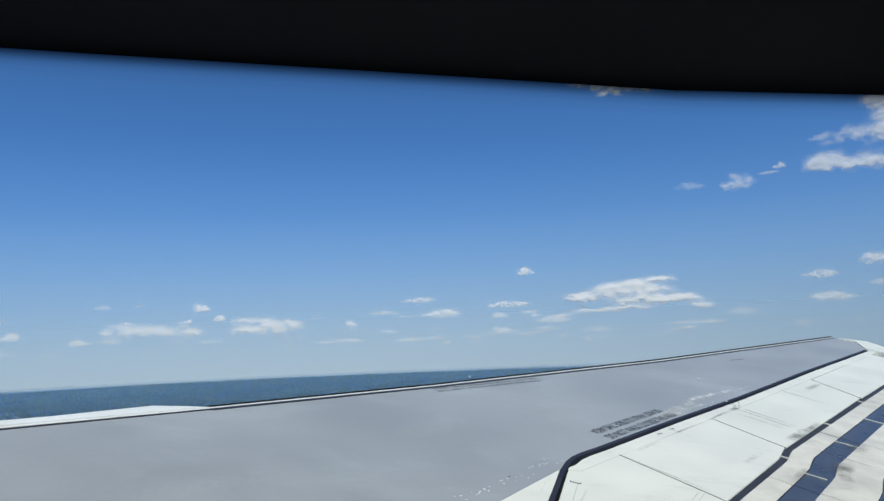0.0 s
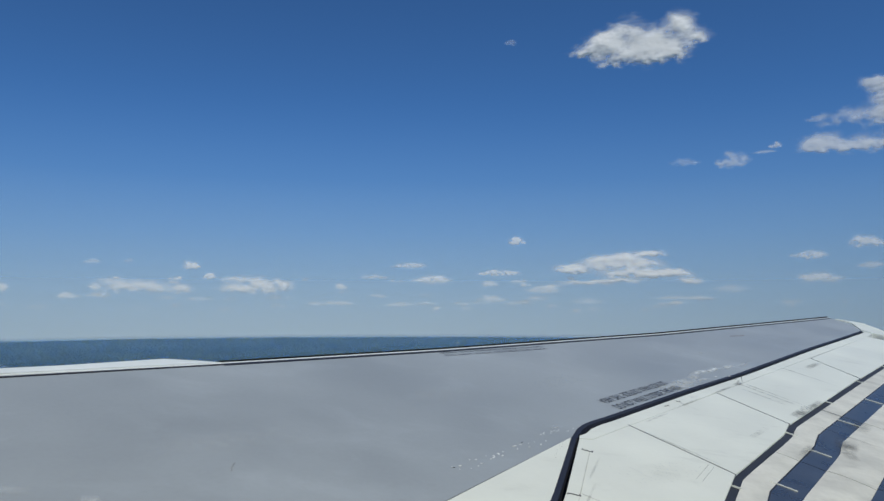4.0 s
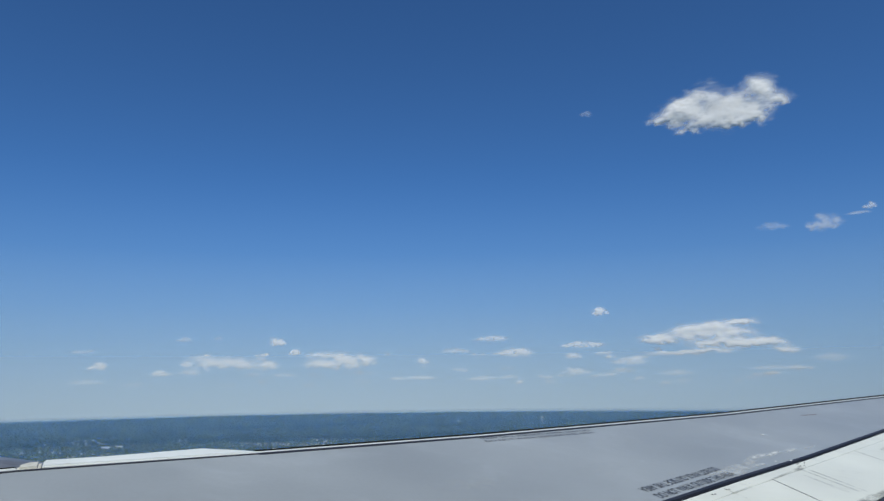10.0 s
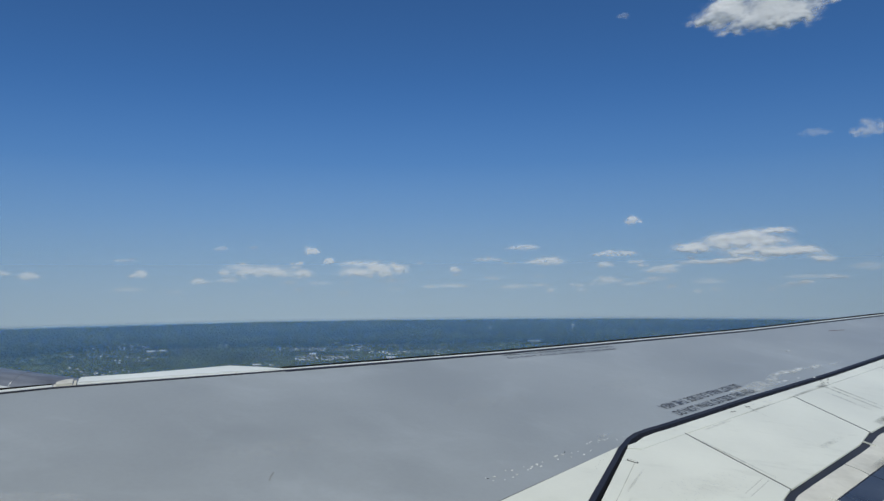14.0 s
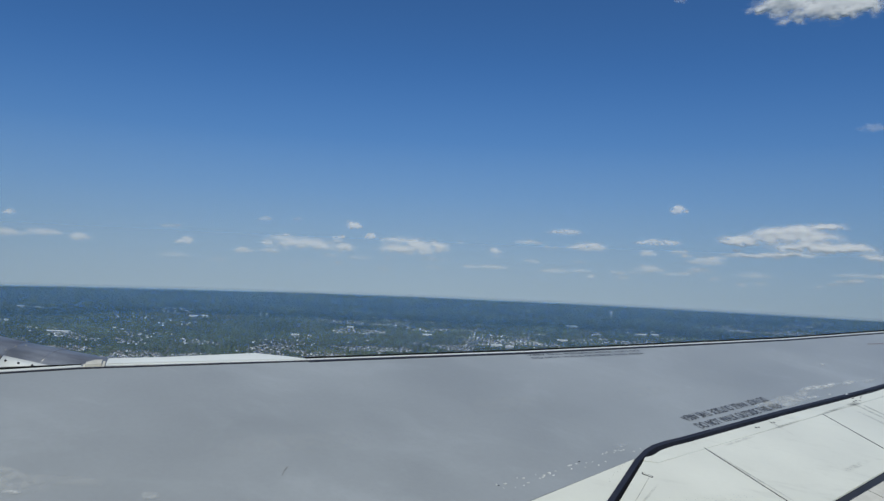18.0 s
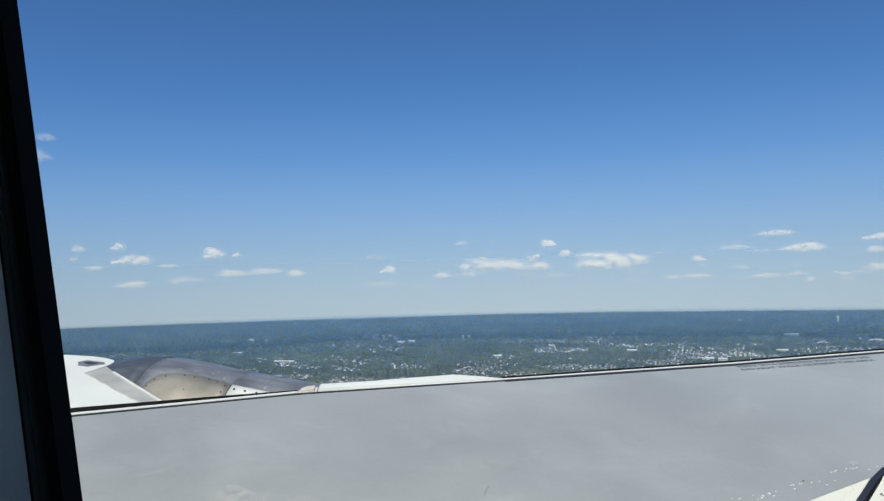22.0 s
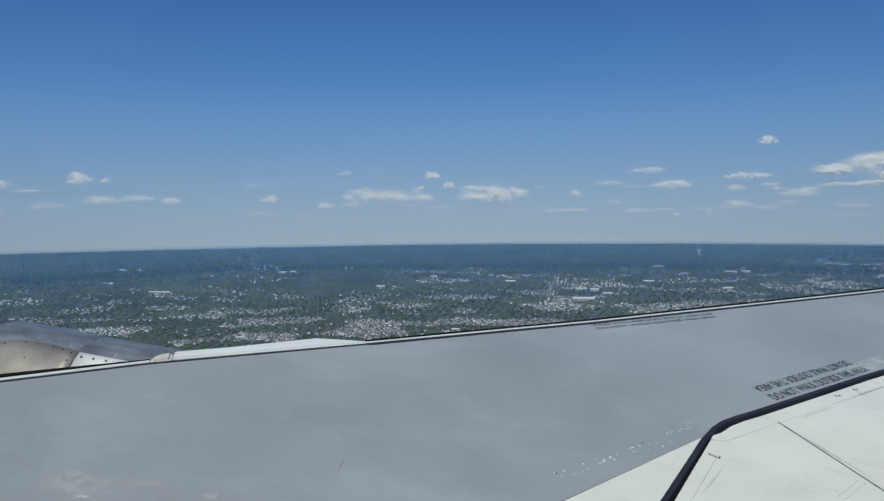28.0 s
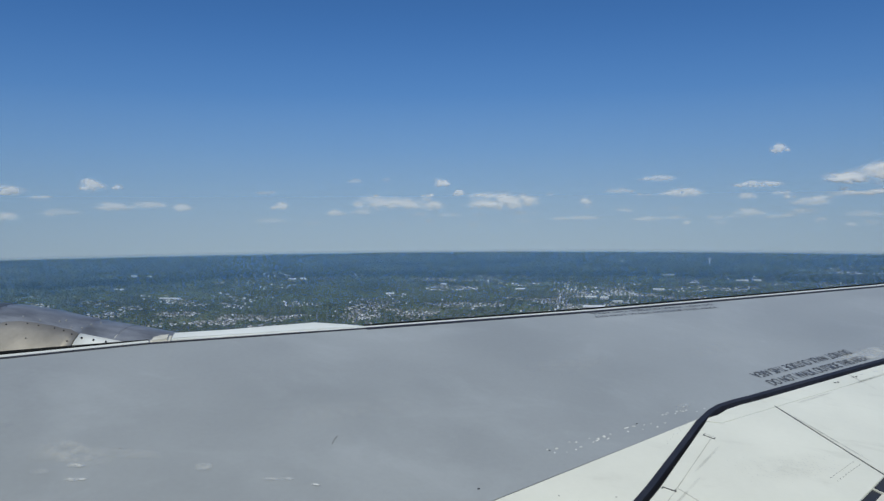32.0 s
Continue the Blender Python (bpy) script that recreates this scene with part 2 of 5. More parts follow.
def ribbon(points, width, lift=0.0, thick=0.01, side=0.0):
    """A strip of the given width that follows a line on the wing plane."""
    left, right = [], []
    for i, p in enumerate(points):
        a, b = Vector(points[max(i - 1, 0)]), Vector(points[min(i + 1, len(points) - 1)])
        d = (b - a).normalized()
        nrm = Vector((-d.y, d.x))
        left.append(tuple(Vector(p) + nrm * (width / 2 + side)))
        right.append(tuple(Vector(p) + nrm * (side - width / 2)))
    verts, faces = [], []
    for l, r in zip(left, right):
        h = lift(l[0]) if callable(lift) else lift
        verts += [(l[0], l[1], wing_z(*l) + h), (r[0], r[1], wing_z(*r) + h), (l[0], l[1], wing_z(*l) + h - thick), (r[0], r[1], wing_z(*r) + h - thick)]
    for i in range(len(points) - 1):
        a, b = 4 * i, 4 * i + 4
        faces += [(a, a + 1, b + 1, b), (a + 2, b + 2, b + 3, a + 3), (a, b, b + 2, a + 2), (a + 1, a + 3, b + 3, b + 1)]
    e = 4 * (len(points) - 1)
    faces += [(0, 2, 3, 1), (e, e + 1, e + 3, e + 2)]
    return verts, faces


def line_at(pts, t):
    """The point at share t of a polyline by length."""
    seg = [(Vector(b) - Vector(a)).length for a, b in zip(pts, pts[1:])]
    s = t * sum(seg)
    for (a, b), d in zip(zip(pts, pts[1:]), seg):
        if s <= d:
            return Vector(a).lerp(Vector(b), s / d)
        s -= d
    return Vector(pts[-1])


# ---- the wing ----
LEAD = [(-8.0, 1.25), (-6.2, 2.4), (-4.0, 4.07), (-2.8, 5.03), (-1.45, 6.02), (0.4, 7.41), (3.8, 10.1), (9.55, 14.95)]
FLAP_LINE = [(1.15, 5.52), (1.20, 5.62), (1.28, 5.74), (1.40, 5.87), (1.54, 6.0), (2.68, 7.13), (4.0, 8.4), (6.34, 10.75), (8.05, 12.42), (9.35, 13.7)]
wing = thing("aircraft_wing", "grey painted aircraft wing with white flap panels and black seams", "wing", (0, 4, -1.3))
WING_AT = Vector((0, 4, -1.3))


def on_wing(ob):
    """Hang a part, modelled in place, under the wing."""
    ob.parent = wing
    ob.matrix_parent_inverse = Matrix.Translation(-WING_AT)
    return ob


def wing_plate(name, poly, mat, lift=0.0, thick=0.02, label="", bevel=0.0, drop=None):
    return on_wing(part(name, plate(poly, lift, thick, bevel, drop), mat, wing, label))


def wing_ribbon(name, pts, width, mat, lift=0.003, thick=0.01, side=0.0, label=""):
    v, f = ribbon(pts, width, lift, thick, side)
    return on_wing(mesh_from(name, v, f, mat, wing, label))


skin = LEAD[3:] + [(9.75, 14.6), (9.35, 13.7)] + FLAP_LINE[-2::-1] + [(1.09, 5.45), (0.08, 4.26), (-2.5, 1.2), (-2.8, 1.2)]
wing_plate("upper_skin", skin, GREY, 0.0, 0.10, "matt grey painted upper wing skin")
wing_plate("inboard_skin", LEAD[:4] + [(-2.8, 1.2), (-8.0, 1.22)], GREY, 0.0, 0.10, "matt grey painted inboard wing skin")
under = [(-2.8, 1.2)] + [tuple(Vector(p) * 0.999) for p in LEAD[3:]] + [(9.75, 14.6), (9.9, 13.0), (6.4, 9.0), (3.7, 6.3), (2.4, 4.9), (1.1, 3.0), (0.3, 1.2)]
# Plate below the panels, its dark colour painted as the shade in their gaps.
wing_plate("lower_skin", under, DARK, -0.17, 0.12, "lower wing plate with shade put into its dark colour")
# rounded nose of the leading edge
nose_v, nose_f, PROFILE = [], [], [(0.0, 0.0), (0.05, -0.004), (0.10, -0.02), (0.15, -0.06), (0.17, -0.12), (0.14, -0.18), (0.06, -0.22), (-0.3, -0.26)]
outer = LEAD[4:]
for i, p in enumerate(outer):
    d = (Vector(outer[min(i + 1, 3)]) - Vector(outer[max(i - 1, 0)])).normalized()
    nrm = Vector((-d.y, d.x))
    shrink = 0.6 - 0.2 * i / 3
    for o, h in PROFILE:
        q = Vector(p) + nrm * (o * shrink + 0.03)
        nose_v.append((q.x, q.y, wing_z(*p) - 0.012 + h * shrink))
for i in range(len(outer) - 1):
    for k in range(len(PROFILE) - 1):
        a = i * len(PROFILE) + k
        nose_f.append((a, a + 1, a + 1 + len(PROFILE), a + len(PROFILE)))
on_wing(mesh_from("leading_edge_nose", nose_v, nose_f, SLATWHITE, wing, "pale painted leading edge strip", True))
wing_ribbon("leading_edge_seam", LEAD, 0.022, BLACK, 0.005, 0.02, 0.0, "thin black sealant seam")
wing_ribbon("leading_edge_seam", outer, 0.022, BLACK, 0.0054, 0.02, -0.014, "thin black sealant seam")
wing_ribbon("leading_edge_strip", outer, 0.022, SLATWHITE, lambda x: 0.005 + 0.0004 * (x + 1.45), 0.04, 0.030, "bright painted leading edge strip")
# Black ribbon painted for the slat gap's shade; lift fitted to the camera's view.
wing_ribbon("slat_edge_shade", outer, 0.018, SEAL_GAP_BLACK, lambda x: 0.009 + 0.0013 * (x + 1.45), 0.05, 0.060, "black ribbon painted for the slat gap's shade")
GAP = [(-7.4, 1.62), (-6.2, 2.4), (-4.0, 4.07), (-3.3, 4.63), (-2.8, 5.03)]
# Solid black plate standing in for the shade of the gap.
wing_plate("slat_gap_shade", [(x - 0.59 * o, y + 0.81 * o) for (x, y), o in zip(GAP, (0.047,) * 5)] + [(x - 0.59 * o, y + 0.81 * o) for (x, y), o in zip(GAP[::-1], (0.052, 0.085, 0.12, 0.125, 0.13))], SEAL_GAP_BLACK, 0.013, 0.05, "black plate painted for the slat gap's shade")
wing_ribbon("slat_lip", [(-7.4, 1.62), (-6.2, 2.4), (-4.0, 4.07), (-2.8, 5.03)], 0.030, SLATWHITE, 0.008, 0.03, 0.030, "white slat lip")
# white slat end outboard of the engine
wing_plate("slat_panel", [(-2.70, 5.16), (-2.74, 5.27), (-2.42, 5.50), (-1.87, 5.945), (-1.62, 6.02), (-1.40, 6.07), (-1.47, 6.03), (-1.8, 5.80)], SLATWHITE, 0.010, 0.18, "white slat section", 0.01)
wing_plate("slat_end_cap", [(-2.82, 5.055), (-2.85, 5.13), (-2.82, 5.21), (-2.752, 5.262), (-2.708, 5.155)], CREAM, 0.006, 0.16, "rounded cream slat end cap", 0.02)
# wedge and flap side
SIDE = [(-0.75, 1.2), (0.70, 4.45), (1.10, 5.42), (1.15, 5.52)]
wing_plate("flap_wedge", [(-2.49, 1.2), (0.085, 4.25), (1.085, 5.44), (0.70, 4.46), (-0.75, 1.2)], WHITE, 0.002, 0.10, "white inner wedge panel")
wing_ribbon("flap_seam", SIDE[:-1] + FLAP_LINE, 0.035, BLACK, 0.005, 0.05, -0.002, "black rubber flap seam")
HINGE = [(1.24, 5.40), (1.70, 5.90), (3.15, 7.33), (5.90, 10.03), (9.0, 13.1)]
SLOT = [(0.9, 3.3), (1.86, 4.68), (2.17, 5.135), (3.21, 6.235), (3.46, 6.57), (6.0, 9.12), (9.6, 12.7)]
strip = [(1.255, 5.462), (1.15, 5.445), (1.17, 5.50)] + [tuple(Vector(p) + Vector((0.045, -0.045))) for p in FLAP_LINE[1:]] + [(9.5, 13.6), (9.02, 13.09)] + [tuple(Vector(p) + Vector((-0.001, 0.001))) for p in HINGE[3:0:-1]]
# Added strip: its grey keeps the gap along the hinge line from going dark.
wing_ribbon("hinge_gap_fill", HINGE, 0.06, EDGE, -0.0005, 0.004, 0, "added grey strip that lightens the spoiler hinge gap")
wing_plate("hinge_fairing", strip, WHITE, 0.003, 0.08, "white fixed strip ahead of the spoilers")
wing_plate("spoiler", [(-0.70, 1.2), (0.755, 4.45), (1.145, 5.43), (1.25, 5.45), (1.698, 5.897), (2.168, 5.132), (1.85, 4.67), (0.9, 3.3), (0.2, 1.2)], WHITE, 0.003, 0.012, "white inboard panel", 0.002)
wing_plate("spoiler", [(1.706, 5.903), (3.148, 7.321), (3.462, 6.583), (3.21, 6.245), (2.18, 5.14)], WHITE, 0.003, 0.012, "white spoiler panel", 0.002)
wing_plate("spoiler", [(3.158, 7.329), (5.897, 10.02), (5.99, 9.13), (3.478, 6.588)], WHITE, 0.003, 0.012, "white spoiler panel with soot streaks", 0.002)
wing_plate("spoiler", [(5.915, 10.02), (9.0, 13.07), (9.6, 12.7), (6.015, 9.14)], WHITE, 0.003, 0.012, "white outboard panel", 0.002)
# Shallow strip whose navy colour stands in for the deep slot's shade.
wing_plate("slot_shade_strip", [tuple(Vector(p) + Vector((-0.08, 0.08))) for p in SLOT] + [tuple(Vector(p) + Vector((0.22, -0.22))) for p in SLOT[::-1]], SLOTDARK, -0.014, 0.02, "shallow navy strip painted for the slot's shade")


def flap_body(name, inner, width, mat, lift, label, t0=0.0, t1=1.0, off=0.0):
    """A chordwise curved flap section that follows the slot line."""
    pts = [line_at(inner, t0 + (t1 - t0) * i / 10) for i in range(11)]
    verts, faces, K = [], [], 7
    for p in pts:
        for k in range(K):
            u = k / (K - 1)
            q = p + Vector((0.7, -0.714)) * (off + width * u)
            verts.append((q.x, q.y, wing_z(*q) + lift - 0.10 * (u - 0.3) ** 2 * width))
        for k in range(K - 1, -1, -1):
            u = k / (K - 1)
            q = p + Vector((0.7, -0.714)) * (off + width * u)
            verts.append((q.x, q.y, wing_z(*q) + lift - 0.07))
    M = 2 * K
    for i in range(10):
        for k in range(M):
            a, b = i * M + k, i * M + (k + 1) % M
            faces.append((a, b, b + M, a + M))
    faces += [tuple(range(M)), tuple(range(10 * M, 11 * M))]
    return on_wing(mesh_from(name, verts, faces, mat, wing, label))


for t0, t1 in ((0.0, 0.2455), (0.2465, 0.407), (0.408, 0.662), (0.663, 1.0)):
    flap_body("fore_flap", SLOT[0:], 0.18, CREAM, -0.006, "weathered cream fore flap", t0, t1, 0.055)
    flap_body("flap_bright_strip", SLOT[0:], 0.18, BLUEMETAL, -0.012, "polished metal flap strip reflecting the sky", t0, t1, 0.24)
    flap_body("aft_flap", SLOT[0:], 0.33, CREAM, -0.008, "weathered cream aft flap", t0, t1, 0.425)
    flap_body("flap_trailing_strip", SLOT[0:], 0.2, BLUEMETAL, -0.014, "polished metal trailing strip", t0, t1, 0.76)
for a, b in (((2.02, 4.96), (2.09, 4.90)), ((3.28, 6.34), (3.36, 6.27)), ((4.55, 7.67), (4.63, 7.60)), ((5.85, 8.98), (5.93, 8.90)), ((7.2, 10.32), (7.28, 10.24))):
    wing_ribbon("slot_bracket", [a, b], 0.006, WHITE, 0.0, 0.012, 0, "thin white bracket across the slot")
for a, b in (((3.24, 5.98), (3.375, 5.845)), ((4.24, 7.02), (4.375, 6.885)), ((2.42, 5.13), (2.55, 5.0)), ((5.3, 8.08), (5.43, 7.95))):
    wing_ribbon("flap_strap", [a, b], 0.007, WHITE, -0.006, 0.008, 0, "thin white strap across the metal strip")
wing_plate("wing_tip", [(9.36, 13.75), (9.78, 14.62), (9.60, 14.93), (10.25, 14.9), (10.2, 14.2), (9.7, 13.3)], WHITE, 0.02, 0.12, "white wing tip cap", 0.02)


def stencil(name, text, start, end, height, flip, lift=0.004):
    """Stencilled lettering between two points of the wing plane."""
    cu = bpy.data.curves.new(name, "FONT")
    cu.body, cu.size, cu.extrude = text, 1.0, 0.0
    tmp = bpy.data.objects.new(name, cu)
    scene.collection.objects.link(tmp)
    me = bpy.data.meshes.new_from_object(tmp.evaluated_get(bpy.context.evaluated_depsgraph_get()))
    bpy.data.objects.remove(tmp)
    co = np.array([v.co[:] for v in me.vertices])
    lo, hi = co.min(0), co.max(0)
    s, e = Vector(start), Vector(end)
    d = e - s
    up = Vector((-d.y, d.x)).normalized() * height
    for v in me.vertices:
        u, w = (v.co.x - lo[0]) / (hi[0] - lo[0]), (v.co.y - lo[1]) / (hi[1] - lo[1])
        if flip:
            u, w = 1 - u, 1 - w
        q = s + d * u + up * w
        v.co = (q.x, q.y, wing_z(*q) + lift)
    me.materials.append(STENCIL)
    ob = new(name, me)
    ob["label"] = "dark stencilled walk warning"
    return on_wing(ob)


WARNING = "DO NOT WALK OUTSIDE THIS AREA"
stencil("stencil_text", WARNING, (1.785, 6.31), (2.805, 7.32), 0.09, False)
stencil("stencil_text", WARNING, (1.69, 6.41), (2.69, 7.405), 0.09, True)
stencil("stencil_text", WARNING, (0.43, 7.24), (1.65, 8.16), 0.040, False)
stencil("stencil_text", WARNING, (0.385, 7.30), (1.61, 8.225), 0.040, True)

# chipped paint, latches and marks
random.seed(5)
CHIP_LINE = [(0.09, 4.54), (0.43, 4.88), (0.76, 5.23), (1.12, 5.66)]


def chip(p, w, d, turn, mat, name="paint_chip", lift=0.0035, label=""):
    poly, k = [], 7
    for i in range(k):
        a = 2 * math.pi * i / k
        rr = random.uniform(0.65, 1.1)
        q = Vector((math.cos(a) * w / 2 * rr, math.sin(a) * d / 2 * rr))
        q.rotate(Matrix.Rotation(turn, 2))
        poly.append((p[0] + q.x, p[1] + q.y))
    return wing_plate(name, poly, mat, lift, 0.002, label)


for i in range(38):
    q = line_at(CHIP_LINE, min(max(random.choice((0.08, 0.2, 0.36, 0.52, 0.58, 0.8, 0.95)) + random.gauss(0, 0.05), 0), 1)) + Vector((random.uniform(-0.07, 0.05), random.uniform(-0.03, 0.05)))
    chip(q, random.uniform(0.010, 0.028), random.uniform(0.006, 0.012), random.uniform(0.2, 1.2), CHIP)
def stain_material(name, colour, grain=11.0, low=0.32, high=0.58):
    """Thin film of dirt or wear that lets the paint show through."""
    m = bpy.data.materials.new(name)
    m.use_nodes = True
    n, l = m.node_tree.nodes, m.node_tree.links
    p = n["Principled BSDF"]
    p.inputs["Base Color"].default_value, p.inputs["Roughness"].default_value = (*colour, 1), 0.6
    at, co, tx, mr, mu = n.new("ShaderNodeAttribute"), n.new("ShaderNodeTexCoord"), n.new("ShaderNodeTexNoise"), n.new("ShaderNodeMapRange"), n.new("ShaderNodeMath")
    at.attribute_name = "film"
    tx.inputs["Scale"].default_value, tx.inputs["Detail"].default_value, tx.inputs["Roughness"].default_value = grain, 8, 0.7
    l.new(co.outputs["Object"], tx.inputs["Vector"])
    mr.interpolation_type = "SMOOTHSTEP"
    mr.inputs["From Min"].default_value, mr.inputs["From Max"].default_value = low, high
    l.new(tx.outputs["Fac"], mr.inputs["Value"])
    mu.operation = "MULTIPLY"
    l.new(mr.outputs[0], mu.inputs[0])
    l.new(at.outputs["Fac"], mu.inputs[1])
    l.new(mu.outputs[0], p.inputs["Alpha"])
    return m


PALE_WEAR, GRIME = stain_material("pale_worn_primer", (0.62, 0.65, 0.66), 12.0, 0.34, 0.60), stain_material("oily_soot", (0.10, 0.10, 0.09))


def stain(name, x, y, length, width, turn, mat, strength, lift, label, head=0.5, crisp=1.0):
    """A soft-edged patch on the wing plane; head moves its densest place along its length."""
    NL, NW = 14, 8
    verts, faces, film = [], [], []
    for i in range(NL + 1):
        for j in range(NW + 1):
            u, v = i / NL, j / NW
            q = Vector(((u - 0.5) * length, (v - 0.5) * width))
            q.rotate(Matrix.Rotation(turn, 2))
            verts.append((x + q.x, y + q.y, wing_z(x + q.x, y + q.y) + lift))
            along = 1 - abs(u - head) / (1 - head if u > head else max(head, 0.01))
            film.append(strength * min(max(along, 0.0) ** 0.8 * (1 - (2 * v - 1) ** 2) * crisp, 1.0))
    for i in range(NL):
        for j in range(NW):
            a = i * (NW + 1) + j
            faces.append((a, a + 1, a + NW + 2, a + NW + 1))
    ob = on_wing(mesh_from(name, verts, faces, mat, wing, label))
    ob.data.attributes.new("film", "FLOAT", "POINT").data.foreach_set("value", film)
    return ob


WEAR = ((2.80, 7.40, 0.60, 0.20, 0.85, 0.5), (2.98, 7.62, 0.50, 0.16, 0.6, 0.5), (2.66, 7.30, 0.34, 0.14, 0.8, 0.35), (3.16, 7.86, 0.30, 0.12, 1.0, 0.6), (3.38, 8.14, 0.50, 0.09, 0.75, 0.9), (3.62, 8.34, 0.44, 0.07, 0.85, 1.0), (3.24, 7.80, 0.26, 0.05, 0.7, 0.9), (3.95, 8.62, 0.36, 0.07, 0.8, 0.8), (4.3, 8.9, 0.4, 0.05, 0.8, 0.5), (2.55, 7.22, 0.3, 0.06, 0.8, 0.4),
        (-2.36, 3.60, 0.46, 0.22, 0.15, 0.36), (-2.45, 3.63, 0.22, 0.16, 0.1, 0.34), (-2.224, 3.39, 0.07, 0.03, 0.2, 1.0), (-2.179, 3.41, 0.05, 0.025, 0.4, 0.9), (-2.42, 3.39, 0.12, 0.05, 0.3, 0.35), (-2.05, 3.72, 0.3, 0.10, 0.3, 0.25), (-2.95, 3.65, 0.30, 0.08, 0.8, 0.2), (-2.28, 3.506, 0.10, 0.04, 0.3, 1.0), (-1.68, 3.73, 0.10, 0.08, 0.5, 0.5), (-1.22, 3.784, 0.06, 0.025, 0.1, 1.0), (-1.065, 3.784, 0.05, 0.02, 0.1, 1.0), (3.9, 9.2, 0.12, 0.04, 0.7, 0.9), (-1.3, 3.75, 0.10, 0.03, 0.3, 0.6), (1.02, 5.62, 0.2, 0.06, 0.8, 0.25), (0.2, 6.0, 0.9, 0.3, 0.7, 0.12), (-1.2, 4.6, 1.2, 0.3, 0.6, 0.12), (1.4, 6.9, 0.8, 0.25, 0.8, 0.1))
for i, (x, y, w, d, turn, k) in enumerate(WEAR):
    stain("worn_patch", x, y, w, d, turn, PALE_WEAR, k, 0.0032 + 0.00015 * i, "patch of paint worn to pale primer", 0.5, 1.5 if k > 0.3 else 1.0)
# soot behind the hinge brackets and along the slot
for x, y, w, d, turn, k, head in ((3.86, 7.50, 0.80, 0.05, -1.05, 0.5, 0.05), (3.95, 7.55, 0.75, 0.04, -1.05, 0.45, 0.05), (3.72, 7.42, 0.5, 0.06, -1.05, 0.3, 0.1), (5.05, 8.75, 0.75, 0.05, -1.05, 0.4, 0.05), (3.90, 7.06, 0.7, 0.12, 0.79, 0.6, 0.4), (4.25, 7.40, 0.6, 0.08, 0.79, 0.5, 0.4), (2.95, 6.18, 0.5, 0.06, 0.79, 0.25, 0.5), (2.05, 6.20, 0.5, 0.03, 0.79, 0.3, 0.5), (2.62, 6.80, 0.6, 0.035, 0.79, 0.35, 0.5), (3.30, 7.48, 0.7, 0.035, 0.79, 0.4, 0.5), (3.66, 7.84, 0.3, 0.07, 0.79, 0.6, 0.5), (2.55, 6.70, 0.3, 0.03, -1.05, 0.3, 0.1), (1.95, 5.55, 0.7, 0.02, -0.96, 0.5, 0.5), (1.08, 4.9, 0.5, 0.02, 1.1, 0.22, 0.5), (0.9, 4.45, 0.5, 0.02, 1.1, 0.22, 0.5), (1.6, 5.0, 0.9, 0.3, 0.5, 0.08, 0.5), (5.6, 9.5, 0.8, 0.1, 0.79, 0.4, 0.5)):
    stain("soot_stain", x, y, w, d, turn, GRIME, k, 0.0068, "oily soot stain", head)
for a, b in (((5.16, 10.82), (5.50, 11.06)),):
    wing_ribbon("red_mark", [a, b], 0.012, RUST, 0.0045, 0.002, 0, "faded red stencil mark")


def latch(x, y, turn):
    for w, d, mat, lift, nm in ((0.074, 0.026, BLACK, 0.0055, "latch_recess"), (0.06, 0.014, WHITE, 0.007, "latch")):
        poly = []
        for u, v in ((-w / 2, -d / 2), (w / 2, -d / 2), (w / 2, d / 2), (-w / 2, d / 2)):
            q = Vector((u, v))
            q.rotate(Matrix.Rotation(turn, 2))
            poly.append((x + q.x, y + q.y))
        wing_plate(nm, poly, mat, lift, 0.004)


latch(1.135, 5.215, -0.4)
for a, b in (((1.695, 5.91), (2.172, 5.13)), ((3.148, 7.335), (3.472, 6.58)), ((5.903, 10.03), (6.003, 9.125))):
    wing_ribbon("panel_seam", [a, b], 0.011, BLACK, 0.0036, 0.002, 0, "dark seam between two spoiler panels")
# open corners of the hinge covers, the fold line between them and small dark spots
for line in ([(0.774, 4.464), (0.845, 4.440)], [(0.774, 4.464), (0.766, 4.446)], [(0.838, 4.442), (0.842, 4.462)], [(0.663, 4.211), (0.672, 4.188)], [(3.72, 8.02), (3.76, 8.06)], [(3.84, 8.10), (3.88, 8.17)], [(4.10, 8.40), (4.13, 8.46)]):
    wing_ribbon("hinge_cover_edge", line, 0.007, BLACK, 0.0062, 0.003, 0, "dark open edge of a hinge cover")
for line in ([(1.141, 5.184), (0.851, 4.475), (0.748, 4.228), (0.4, 3.4)], [(0.86, 4.478), (1.052, 4.31)]):
    wing_ribbon("fold_line", line, 0.004, FOLD, 0.0058, 0.002, 0, "faint fold line in the white panel")
for x, y, w in ((0.671, 5.206, 0.02), (0.12, 4.627, 0.016), (-0.235, 4.065, 0.024), (0.197, 4.159, 0.012), (0.507, 4.262, 0.012), (0.304, 4.143, 0.01)):
    chip((x, y), w * 0.8, w * 0.45, 0.6, BLACK, "dark_spot", 0.0042, "small dark spot")
for x, y, w in ((-2.18, 3.734, 0.012), (-2.137, 3.708, 0.007), (-2.108, 3.739, 0.009), (-2.15, 3.745, 0.007)):
    chip((x, y), w * 0.9, w * 0.6, 0.6, SPOT, "dark_spot", 0.0042, "small dark spot")
for k in range(12):
    q = Vector((0.865, 5.0)).lerp(Vector((1.04, 5.40)), k / 11)
    chip(q + Vector((random.uniform(-0.03, 0.0), random.uniform(-0.01, 0.01))), 0.008, 0.006, 0.4, FOLD, "fastener", 0.0045)
